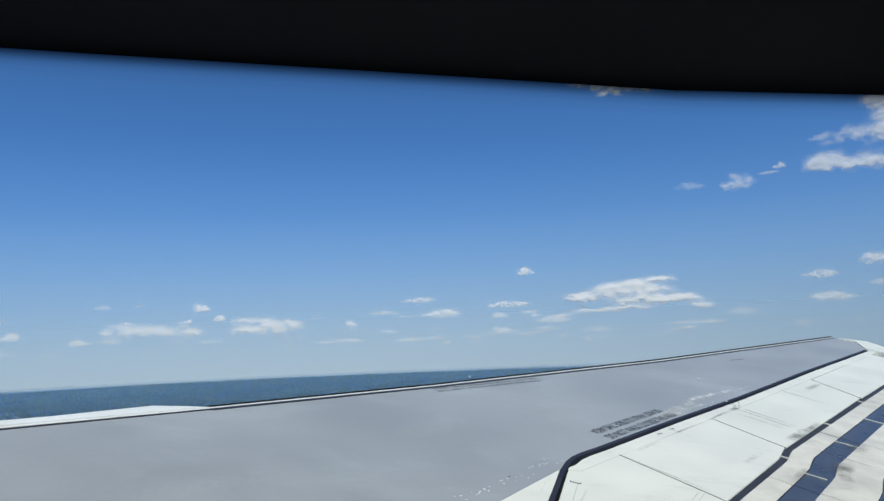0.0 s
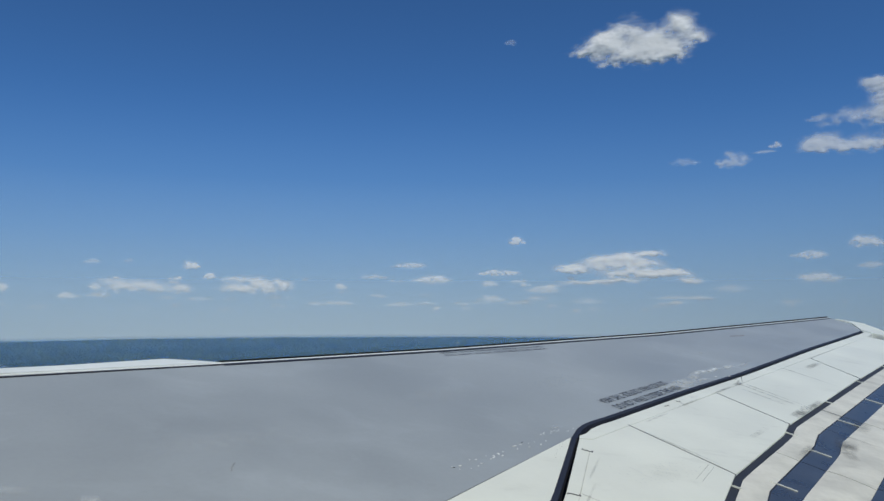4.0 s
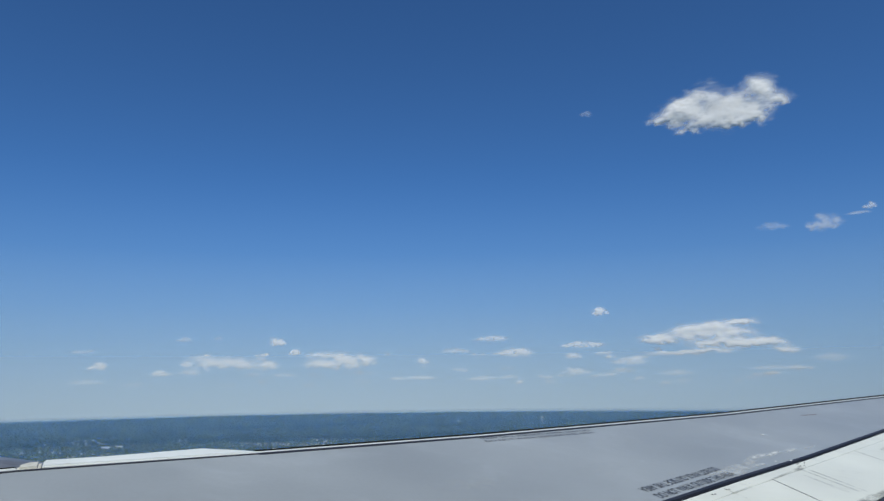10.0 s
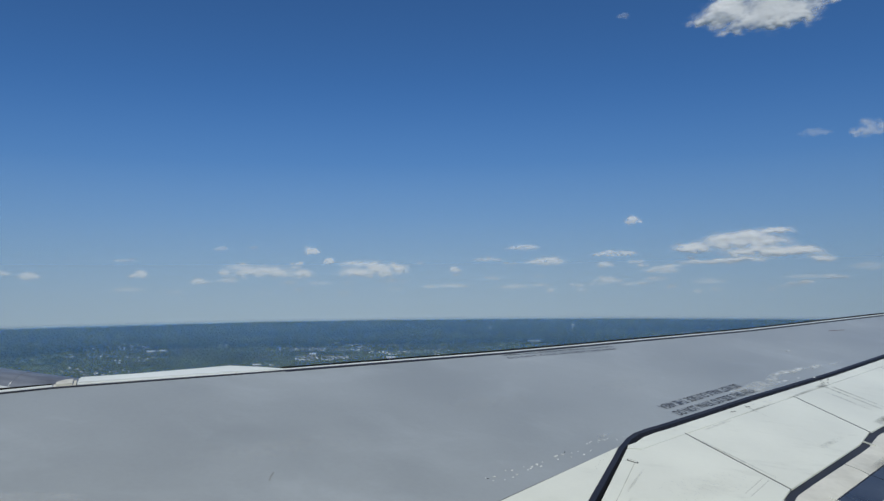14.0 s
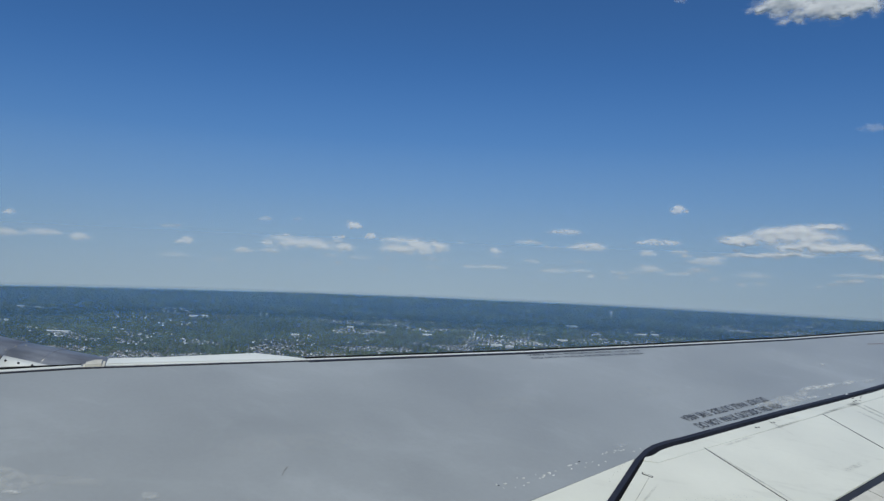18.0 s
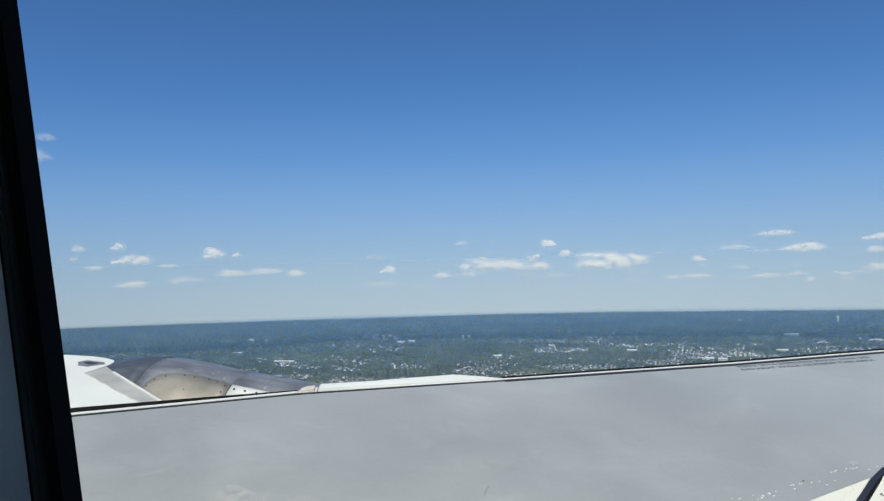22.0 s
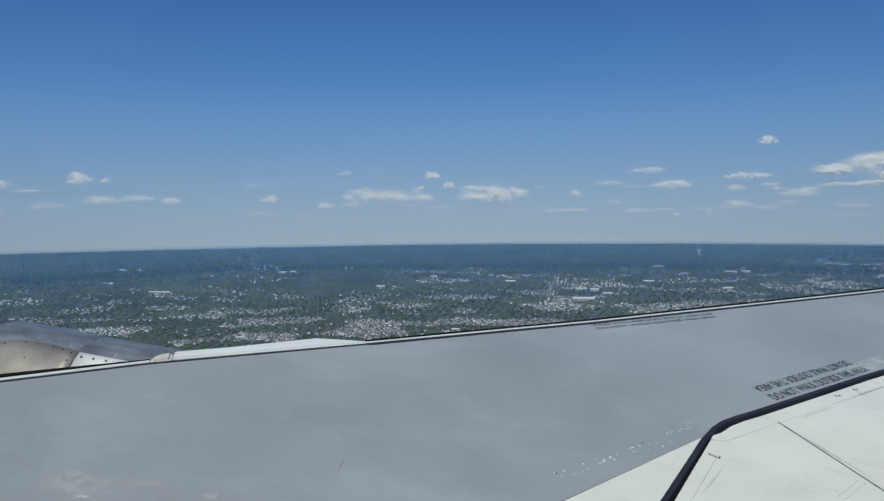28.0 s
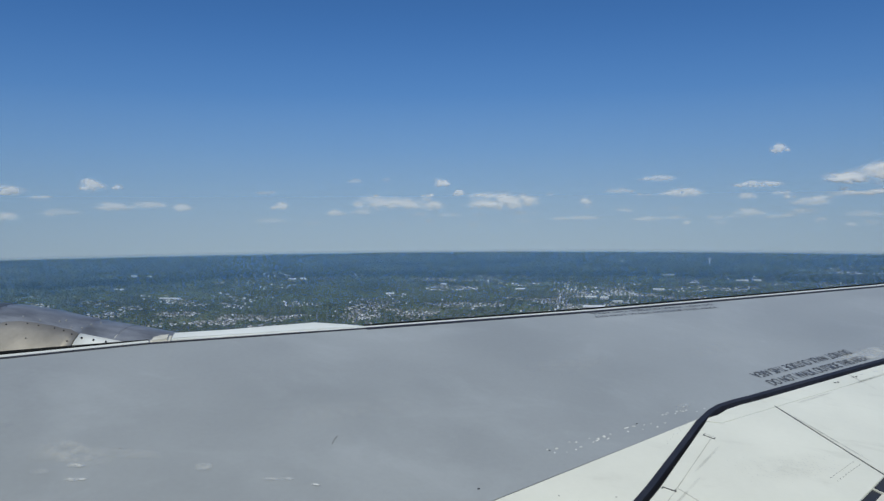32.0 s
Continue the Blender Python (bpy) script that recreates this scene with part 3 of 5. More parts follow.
wing_ribbon("scratch", [(-1.122, 4.209), (-1.128, 4.26), (-1.122, 4.311)], 0.006, SPOT, 0.0036, 0.002, 0, "thin dark scratch")
for a, b in (((-2.35, 5.36), (-2.28, 5.41)), ((-2.02, 5.60), (-1.96, 5.645)), ((-1.78, 5.80), (-1.74, 5.83))):
    wing_ribbon("slat_mark", [a, ((a[0] * 2 + b[0]) / 3, (a[1] * 2 + b[1]) / 3)], 0.004, FOLD, 0.0135, 0.002, 0, "small grey mark on the slat")
# bright tube of the flap drive in the slot
bm = bmesh.new()
bmesh.ops.create_cone(bm, cap_ends=True, segments=18, radius1=0.024, radius2=0.024, depth=0.37)
tube = part("drive_tube", bm, NACELLE, wing, "bare metal flap drive tube", True)
end_a, end_b = Vector((1.955, 4.755, wing_z(1.955, 4.755) - 0.05)), Vector((2.25, 4.52, wing_z(2.25, 4.52) - 0.05))
tube.data.transform(Matrix.Translation((end_a + end_b) / 2) @ (end_b - end_a).to_track_quat("Z", "Y").to_matrix().to_4x4())
on_wing(tube)
for k in range(9):
    q = line_at([(1.84, 4.94), (2.05, 5.21)], k / 8)
    chip(q, 0.008, 0.006, 0.4, BLACK, "fastener", 0.0045)
    chip(q + Vector((-0.03, 0.025)), 0.008, 0.006, 0.4, BLACK, "fastener", 0.0045)
for x, y, w, d, turn, k in ((3.74, 6.18, 0.40, 0.20, 0.9, 0.55), (3.60, 5.95, 0.35, 0.14, 1.2, 0.35), (4.35, 6.85, 0.5, 0.2, 0.8, 0.35), (3.95, 6.45, 0.5, 0.05, -0.9, 0.45), (3.2, 5.9, 0.5, 0.08, 0.8, 0.4), (4.3, 7.2, 0.5, 0.06, -0.8, 0.5)):
    stain("soot_stain", x, y, w, d, turn, GRIME, k, -0.001, "oily soot stain", 0.5)
for x, y in ((2.30, 6.59), (2.50, 6.79), (2.33, 6.61), (2.53, 6.81), (3.70, 7.93), (3.74, 7.98), (3.79, 8.0)):
    chip((x, y), 0.026, 0.018, 0.6, BLACK, "fastener", 0.0066)
for x, y in ((2.60, 6.90), (2.75, 7.02), (2.83, 7.09), (4.05, 8.34), (3.50, 8.02), (3.72, 8.14)):
    chip((x, y), 0.06, 0.022, 0.7, CHIP, "paint_chip", 0.0064)

# ---- engine nacelle ahead of the wing ----
NACELLE_AT = Vector((-4.1, 5.42, -1.3))
nacelle = thing("engine_nacelle", "dark stained metal engine nacelle with a tan panel", "engine", NACELLE_AT + Vector((0.067, 0.08, 0.038)))
# stations along the nacelle: x, radius, height of its crown
NAC = [(-5.16, 0.43, -0.66), (-5.08, 0.49, -0.595), (-4.98, 0.54, -0.542), (-4.88, 0.57, -0.515), (-4.72, 0.59, -0.495), (-4.54, 0.6, -0.488), (-4.30, 0.595, -0.508), (-4.02, 0.57, -0.546), (-3.76, 0.54, -0.598), (-3.36, 0.46, -0.655), (-3.03, 0.39, -0.70), (-2.88, 0.36, -0.722), (-2.68, 0.3, -0.745)]


def barrel(name, x0, x1, a0, a1, mat, label="", lift=0.0, steps=14, arch=None):
    """A stretch of the nacelle's skin between two stations and two angles, 90 at the top, 180 at the wing side."""
    xs = sorted({x0, x1} | {n[0] for n in NAC if x0 < n[0] < x1} | ({a[0] for a in arch} if arch else set()))
    xs_np, rad, top = np.array([n[0] for n in NAC]), np.array([n[1] for n in NAC]), np.array([n[2] for n in NAC])
    verts, faces = [], []
    for layer in (lift, lift - 0.015):
        for x in xs:
            r, t = float(np.interp(x, xs_np, rad)), float(np.interp(x, xs_np, top))
            lo = float(np.interp(x, [a[0] for a in arch], [a[1] for a in arch])) if arch else a0
            for k in range(steps + 1):
                a = radians(lo + (a1 - lo) * k / steps)
                yc = 5.42 + 0.02 * (x + 4)
                verts.append((x, yc + (r + layer) * math.cos(a), t - r + (r + layer) * math.sin(a)))
    S, N = steps + 1, len(xs) * (steps + 1)
    for i in range(len(xs) - 1):
        for k in range(steps):
            q = i * S + k
            faces += [(q, q + 1, q + S + 1, q + S), (N + q, N + q + S, N + q + S + 1, N + q + 1)]
    for i in range(len(xs) - 1):
        for k in (0, steps):
            q = i * S + k
            faces.append((q, q + S, N + q + S, N + q))
    for k in range(steps):
        for i in (0, len(xs) - 1):
            q = i * S + k
            faces.append((q, N + q, N + q + 1, q + 1))
    ob = mesh_from(name, verts, faces, mat, nacelle, label, True)
    ob.matrix_parent_inverse = Matrix.Translation(-NACELLE_AT)
    return ob


barrel("front_cowl", -5.16, -4.405, -60, 240, DARKCOWL, "front cowl with a dark blue reflection put into its colour", steps=30)
barrel("upper_cowl", -4.40, -3.605, -60, 240, NACELLE, "dark stained upper cowl", 0.002, steps=30)
barrel("side_panel", -4.32, -3.60, 116, 240, TAN, "tan heat-tinted side panel", 0.014, 14, [(-4.32, 152), (-4.315, 141), (-4.30, 133), (-4.27, 127), (-4.20, 121.5), (-4.1, 118.5), (-3.95, 117), (-3.81, 116.5), (-3.68, 117.5), (-3.60, 121)])
barrel("aft_cowl", -3.60, -2.90, -60, 240, NACELLE, "stained aft cowl", 0.003, 30)
barrel("white_panel", -3.585, -3.12, 121, 235, SLATWHITE, "white riveted aft panel", 0.016, 14, [(-3.585, 121), (-3.4, 123), (-3.12, 127)])
barrel("cowl_band", -3.33, -3.315, 60, 121, NACELLE, "narrow raised band round the aft cowl", 0.006, 8)
barrel("tail_cone", -2.895, -2.68, -60, 240, NACELLE, "stained metal tail cone", 0.0, 28)
xs_np, rad, top = np.array([n[0] for n in NAC]), np.array([n[1] for n in NAC]), np.array([n[2] for n in NAC])


def stud(name, x, a, size, mat, lift):
    """A fastener head on the nacelle's skin at a station and an angle."""
    r, t = float(np.interp(x, xs_np, rad)), float(np.interp(x, xs_np, top))
    bm = bmesh.new()
    bmesh.ops.create_icosphere(bm, subdivisions=1, radius=size, matrix=Matrix.Translation((x, 5.42 + 0.02 * (x + 4) + (r + lift) * math.cos(radians(a)), t - r + (r + lift) * math.sin(radians(a)))))
    ob = part(name, bm, mat, nacelle)
    ob.matrix_parent_inverse = Matrix.Translation(-NACELLE_AT)


for x, a in [(-4.28, 136), (-4.25, 129), (-4.17, 124), (-4.02, 120), (-3.93, 119.5), (-3.80, 119), (-3.72, 120), (-3.64, 123), (-3.64, 131), (-3.64, 140), (-3.95, 134), (-4.0, 150)]:
    stud("rivet", x, a, 0.0065, BLACK, 0.015)
for x in (-3.545, -3.45, -3.35, -3.25):
    stud("rivet", x, 126.5 + 8 * (x + 3.545), 0.010, BLACK, 0.017)
for x, a in ((-3.97, 112), (-3.83, 108), (-3.80, 104), (-3.62, 112), (-3.59, 104), (-3.55, 97), (-4.12, 111), (-3.70, 113)):
    stud("bolt_head", x, a, 0.007, EDGE, 0.005)
for a in range(92, 140, 6):
    stud("rivet", -4.375, a, 0.004, BLACK, 0.003)


# white inboard slat beside the nacelle
def slat_z(x, y):
    return -1.804 - 0.0366 * x + 0.214 * y


def slat_plate(name, poly, mat, lift, thick, label):
    n = len(poly)
    verts = [(x + 0.067, y + 0.08, slat_z(x, y) + h) for h in (lift, lift - thick) for x, y in poly]
    faces = [tuple(range(n)), tuple(range(2 * n - 1, n - 1, -1))] + [(i, n + i, n + (i + 1) % n, (i + 1) % n) for i in range(n)]
    return on_wing(mesh_from(name, verts, faces, mat, wing, label))


slat_plate("inboard_slat", [(-7.5, 1.706), (-3.80, 4.43), (-4.95, 5.0), (-4.87, 5.27), (-4.93, 5.34), (-5.05, 5.385), (-5.23, 5.41), (-5.75, 5.41), (-7.5, 4.5)], SLATWHITE, 0.0, 0.05, "white inboard slat section")
slat_plate("slat_edge_strip", [(-4.95, 5.0), (-3.80, 4.43), (-3.67, 4.475), (-4.70, 5.06), (-4.79, 5.17), (-4.85, 5.28)], EDGE, -0.004, 0.06, "grey metal edge strip")
slat_plate("strip_rim", [(-4.70, 5.06), (-3.67, 4.475), (-3.655, 4.485), (-4.69, 5.075)], SLATWHITE, 0.004, 0.02, "thin pale rim")
slat_plate("slat_seam", [(-4.93, 4.985), (-3.81, 4.43), (-3.80, 4.44), (-4.92, 4.995)], FOLD, 0.002, 0.004, "thin grey seam")
slat_plate("vent_mark", [(-5.24, 5.24), (-5.19, 5.30), (-4.98, 5.275), (-4.93, 5.23), (-5.05, 5.15), (-5.16, 5.16)], NACELLE, 0.003, 0.004, "small dark vent")
# Flat plate, the vent's inner shade painted into its colour.
slat_plate("vent_louvre", [(-5.17, 5.23), (-5.14, 5.265), (-5.01, 5.245), (-5.06, 5.19)], DARK, 0.006, 0.004, "dark plate standing in for the vent's shaded opening")

# ---- the cabin round the camera ----
cabin = thing("wall_window_side", "grey cabin side panel with a black sealed window opening", "wall", (0, 0.9, -1.2), kind="structure")


def frame_part(name, bm, mat, label=""):
    ob = part(name, bm, mat, cabin, label)
    ob.matrix_parent_inverse = Matrix.Translation((0, -0.9, 1.2))
    return ob


X1, Z0, Z1, Y0, Y1 = 1.20, -0.9, 0.9, 1.01, 1.08


def jamb(z):
    """The forward edge of the opening, its place and lean fitted to the camera's view."""
    return -1.085 - 0.160 * z


def slanted(off0, off1, y0, y1, z0, z1):
    bm = bmesh.new()
    v = [bm.verts.new((jamb(z) + o if o > -2 else -2.6, y, z)) for z in (z0, z1) for y in (y0, y1) for o in (off0, off1)]
    for f in ((0, 1, 3, 2), (4, 6, 7, 5), (0, 4, 5, 1), (2, 3, 7, 6), (0, 2, 6, 4), (1, 5, 7, 3)):
        bm.faces.new([v[i] for i in f])
    bmesh.ops.recalc_face_normals(bm, faces=bm.faces)
    bmesh.ops.bevel(bm, geom=bm.edges[:], offset=0.004, segments=2, affect="EDGES")
    return bm


def reveal(outer_off, inner_off, y_outer, y_inner, z0, z1, thick):
    """A window reveal that opens towards the cabin."""
    bm = bmesh.new()
    ring = [(outer_off, y_outer), (inner_off, y_inner), (inner_off - thick, y_inner), (outer_off - thick, y_outer)]
    v = [bm.verts.new((jamb(z) + o, y, z)) for z in (z0, z1) for o, y in ring]
    for f in ((0, 1, 2, 3), (7, 6, 5, 4), (0, 4, 5, 1), (1, 5, 6, 2), (2, 6, 7, 3), (3, 7, 4, 0)):
        bm.faces.new([v[i] for i in f])
    bmesh.ops.recalc_face_normals(bm, faces=bm.faces)
    return bm


frame_part("window_reveal", reveal(-0.071, -0.40, 1.07, 0.79, -1.95, 0.95, 0.03), PANEL, "smooth blue-grey window reveal")
frame_part("side_panel", slanted(-9, -0.43, 0.75, 0.785, -2.0, 1.0), PANEL, "blue-grey cabin side panel")
frame_part("side_panel", box(X1 + 0.03, 2.6, Y0, Y1, -2.0, 1.0, 0.004), PANEL)
frame_part("sill_panel", box(-0.9, X1 + 0.028, Y0, Y1, -2.0, Z0 - 0.03, 0.004), PANEL)
frame_part("head_panel", box(-1.27, X1 + 0.028, Y0, Y1, Z1 + 0.03, 1.0, 0.004), PANEL)
frame_part("window_seal", slanted(-0.070, -0.052, 1.042, 1.10, Z0, Z1), SEAL_GAP_BLACK, "black rubber window seal")
frame_part("seal_bead", slanted(-0.0515, -0.031, 1.032, 1.10, Z0, Z1), BEAD, "dull grey-green seal bead")
frame_part("window_seal", slanted(-0.0305, 0.0, 1.05, 1.105, Z0, Z1), SEAL_GAP_BLACK, "black rubber window seal")
frame_part("window_seal", box(X1, X1 + 0.03, Y0 - 0.006, Y1 + 0.01, Z0, Z1, 0.01), SEAL_GAP_BLACK, "black rubber window seal")
frame_part("window_seal", box(-0.9, X1, Y0 - 0.006, Y1 + 0.01, Z0 - 0.03, Z0, 0.01), SEAL_GAP_BLACK, "black rubber window seal")
frame_part("window_seal", box(-1.27, X1, Y0 - 0.006, Y1 + 0.01, Z1, Z1 + 0.03, 0.01), SEAL_GAP_BLACK, "black rubber window seal")


def shell(name, bm, mat, label, category):
    me = bpy.data.meshes.new(name)
    bm.to_mesh(me)
    bm.free()
    me.materials.append(mat)
    return tagged(new(name, me), label, category, "", "structure")


shell("wall_aft", box(2.6, 2.7, -1.0, Y1, -2.0, 1.0), PANEL, "plain grey cabin partition", "wall")
shell("wall_forward", box(-2.7, -2.6, -1.0, Y1, -2.0, 1.0), PANEL, "plain grey cabin partition", "wall")
# Unseen opening added above this wall so that daylight brightens the window panel.
shell("wall_inner", box(-2.7, 2.7, -1.1, -1.0, -2.0, -0.15), PANEL, "plain grey cabin wall kept low to let daylight in", "wall")
shell("ceiling", box(-2.7, 2.7, -1.1, Y0, 1.003, 1.06), PANEL, "plain grey cabin ceiling", "ceiling")
shell("floor", box(-2.7, 2.7, -1.1, Y1 - 0.01, -2.1, -2.0), CARPET, "dark carpeted cabin floor", "floor")

# ---- dark blade placed just before the camera's first position ----
shade = thing("window_shade", "dark blade placed just before the camera as a window shade's edge", "window shade", (-0.34, -1.0, -0.17))
# Lip points lie 3 cm before the first camera position, fitted to its view.
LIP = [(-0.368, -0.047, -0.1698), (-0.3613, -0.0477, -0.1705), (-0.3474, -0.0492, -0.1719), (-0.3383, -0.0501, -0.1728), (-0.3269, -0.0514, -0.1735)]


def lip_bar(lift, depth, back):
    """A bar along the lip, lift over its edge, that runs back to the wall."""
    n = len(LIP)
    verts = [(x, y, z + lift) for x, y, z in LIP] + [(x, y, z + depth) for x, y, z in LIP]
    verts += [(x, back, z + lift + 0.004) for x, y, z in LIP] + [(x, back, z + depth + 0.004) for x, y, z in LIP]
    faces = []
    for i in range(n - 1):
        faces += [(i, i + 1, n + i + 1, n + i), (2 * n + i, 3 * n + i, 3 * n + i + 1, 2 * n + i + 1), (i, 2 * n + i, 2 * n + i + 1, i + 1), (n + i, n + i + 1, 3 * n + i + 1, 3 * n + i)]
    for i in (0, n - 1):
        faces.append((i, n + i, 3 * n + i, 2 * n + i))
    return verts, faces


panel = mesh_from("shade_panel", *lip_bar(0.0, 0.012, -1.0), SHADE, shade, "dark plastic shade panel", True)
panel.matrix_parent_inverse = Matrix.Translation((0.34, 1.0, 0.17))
# Height below the lip and opacity of the added blur strip.
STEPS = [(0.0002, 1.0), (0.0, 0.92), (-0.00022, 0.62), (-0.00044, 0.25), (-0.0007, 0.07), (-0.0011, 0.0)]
fuzz = mesh_from("lip_blur_edge", [(x, y, z + h) for x, y, z in LIP for h, _ in STEPS], [(6 * i + k, 6 * i + k + 1, 6 * i + k + 7, 6 * i + k + 6) for i in range(len(LIP) - 1) for k in range(5)], LIP_BLUR, shade, "fading strip that imitates the lip's lens blur")
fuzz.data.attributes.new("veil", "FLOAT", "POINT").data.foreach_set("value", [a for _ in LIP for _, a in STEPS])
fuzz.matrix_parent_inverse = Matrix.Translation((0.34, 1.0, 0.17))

# ---- the fuselage skin round the cabin ----
fuselage = thing("aircraft_fuselage", "white painted aircraft fuselage with a window bay", "fuselage", (0, -1.9, -3.0))
FUSE_R, FUSE_Y, FUSE_Z = 3.07, -1.9, -0.1


def fuselage_skin(name, x0, x1, a0, a1, label="", steps=24):
    """Part of the round skin, angles in degrees from the window side upwards."""
    verts, faces = [], []
    for r in (FUSE_R, FUSE_R - 0.03):
        for x in (x0, x1):
            for k in range(steps + 1):
                a = radians(a0 + (a1 - a0) * k / steps)
                verts.append((x, FUSE_Y + r * math.cos(a), FUSE_Z + r * math.sin(a)))
    S = steps + 1
    for k in range(steps):
        faces += [(k, k + 1, S + k + 1, S + k), (2 * S + k, 3 * S + k, 3 * S + k + 1, 2 * S + k + 1), (k, 2 * S + k, 2 * S + k + 1, k + 1), (S + k, S + k + 1, 3 * S + k + 1, 3 * S + k)]
    for k in (0, steps):
        faces.append((k, S + k, 3 * S + k, 2 * S + k))
    ob = mesh_from(name, verts, faces, WHITE, fuselage, label, False)
    ob.matrix_parent_inverse = Matrix.Translation((0, 1.9, 3.0))
    return ob


# Crown and belly stop short, leaving an added unseen slot for cabin daylight.
fuselage_skin("crown_skin", -11, 11, 22.5, 169, "white curved crown skin", 30)
fuselage_skin("belly_skin", -11, 11, 191, 340, "white curved belly skin", 30)
fuselage_skin("forward_side_skin", -11, -1.4, -19.7, 22.2, "white side skin ahead of the window bay", 10)
fuselage_skin("aft_side_skin", 1.3, 11, -19.7, 22.2, "white side skin behind the window bay", 10)
wing_plate("root_fairing", [(-8.0, 1.21), (-8.0, 0.3), (-2.8, 0.3), (-2.8, 1.19)], GREY, -0.004, 0.30, "grey wing root fairing")
wing_plate("root_fairing", [(-2.8, 1.19), (-2.8, 0.3), (0.3, 0.3), (0.3, 1.18), (-2.5, 1.19)], GREY, -0.004, 0.30, "grey wing root fairing")

# ---- the land ----
def land_z(r):
    """A broad basin, shaped so that its far rim forms the camera's horizon."""
    t = min(max((r - 1900.0) / 3000.0, 0.0), 1.0)
    return -400.0 + 171.0 * t ** 1.6


def land_z_np(r):
    return -400.0 + 171.0 * np.clip((r - 1900.0) / 3000.0, 0, 1) ** 1.6


def wave(x, y):
    return 0.5 * np.sin(x / 310.0 + 1.3 * np.sin(y / 540.0)) + 0.3 * np.sin(y / 230.0 + x / 700.0) + 0.2 * np.sin((x + y) / 130.0)


def ground_material():
    m = bpy.data.materials.new("wooded_land")
    m.use_nodes = True
    n, l = m.node_tree.nodes, m.node_tree.links
    p = n["Principled BSDF"]
    p.inputs["Roughness"].default_value = 1.0
    p.inputs["Specular IOR Level"].default_value = 0.1
    co = n.new("ShaderNodeTexCoord")
    a, b, c = (n.new("ShaderNodeTexNoise") for _ in range(3))
    for t, s, d in ((a, 0.0022, 6), (b, 0.02, 4), (c, 0.09, 2)):
        t.inputs["Scale"].default_value, t.inputs["Detail"].default_value = s, d
        l.new(co.outputs["Object"], t.inputs["Vector"])
    r1 = n.new("ShaderNodeValToRGB")
    r1.color_ramp.elements[0].position, r1.color_ramp.elements[1].position = 0.35, 0.68
    r1.color_ramp.elements[0].color, r1.color_ramp.elements[1].color = (0.030, 0.045, 0.026, 1), (0.075, 0.095, 0.055, 1)
    l.new(b.outputs["Fac"], r1.inputs[0])
    r2 = n.new("ShaderNodeValToRGB")
    r2.color_ramp.elements[0].position, r2.color_ramp.elements[1].position = 0.60, 0.74
    r2.color_ramp.elements[0].color, r2.color_ramp.elements[1].color = (0, 0, 0, 1), (1, 1, 1, 1)
    l.new(a.outputs["Fac"], r2.inputs[0])
    mx = n.new("ShaderNodeMix")
    mx.data_type = "RGBA"
    l.new(r2.outputs[0], mx.inputs["Factor"])
    l.new(r1.outputs[0], mx.inputs[6])
    mx.inputs[7].default_value = (0.14, 0.15, 0.085, 1)
    l.new(mx.outputs[2], p.inputs["Base Color"])
    bp = n.new("ShaderNodeBump")
    bp.inputs["Strength"].default_value, bp.inputs["Distance"].default_value = 0.8, 8.0
    l.new(c.outputs["Fac"], bp.inputs["Height"])
    l.new(bp.outputs[0], p.inputs["Normal"])
    return m


LAND = ground_material()
RINGS = [0, 200, 500, 900, 1300, 1600] + list(range(1900, 4800, 120)) + [4800, 4870, 4900]
SECTORS = 240
verts, faces = [], []
for r in RINGS:
    for k in range(SECTORS):
        a = 2 * math.pi * k / SECTORS
        x, y = r * math.sin(a), r * math.cos(a)
        rise = 14.0 * float(wave(np.float64(x), np.float64(y))) * min(r / 1500.0, 1.0)
        rim = 10.0 * noise.noise(Vector((math.sin(a) * 6, math.cos(a) * 6, 0.3))) if r > 4700 else 0.0
        verts.append((x, y, land_z(r) + (rise * (0.3 if r > 4700 else 1.0)) + rim))
for i in range(len(RINGS) - 1):
    for k in range(SECTORS):
        a, b = i * SECTORS + k, i * SECTORS + (k + 1) % SECTORS
        faces.append((a, b, b + SECTORS, a + SECTORS))
ground = mesh_from("ground", verts, faces, LAND, None, "", True)
tagged(ground, "green wooded suburban land reaching the horizon", "ground", "", "structure")

# ---- trees, as clumps of canopy ----
def leaf_material(name, low, high):
    m = bpy.data.materials.new(name)
    m.use_nodes = True
    n, l = m.node_tree.nodes, m.node_tree.links
    p = n["Principled BSDF"]
    p.inputs["Roughness"].default_value = 0.9
    p.inputs["Specular IOR Level"].default_value = 0.15
    g = n.new("ShaderNodeNewGeometry")
    r = n.new("ShaderNodeValToRGB")
    r.color_ramp.elements[0].color, r.color_ramp.elements[1].color = (*low, 1), (*high, 1)
    l.new(g.outputs["Random Per Island"], r.inputs[0])
    co, tx, mr, hs = n.new("ShaderNodeTexCoord"), n.new("ShaderNodeTexNoise"), n.new("ShaderNodeMapRange"), n.new("ShaderNodeHueSaturation")
    tx.inputs["Scale"].default_value, tx.inputs["Detail"].default_value = 0.0045, 5
    mr.inputs["From Min"].default_value, mr.inputs["From Max"].default_value = 0.34, 0.66
    mr.inputs["To Min"].default_value, mr.inputs["To Max"].default_value = 0.68, 1.32
    l.new(co.outputs["Object"], tx.inputs["Vector"])
    l.new(tx.outputs["Fac"], mr.inputs["Value"])
    l.new(mr.outputs[0], hs.inputs["Value"])
    l.new(r.outputs[0], hs.inputs["Color"])
    l.new(hs.outputs[0], p.inputs["Base Color"])
    return m


LEAVES = leaf_material("tree_canopy", (0.011, 0.024, 0.018), (0.108, 0.140, 0.098))
rng = np.random.default_rng(7)


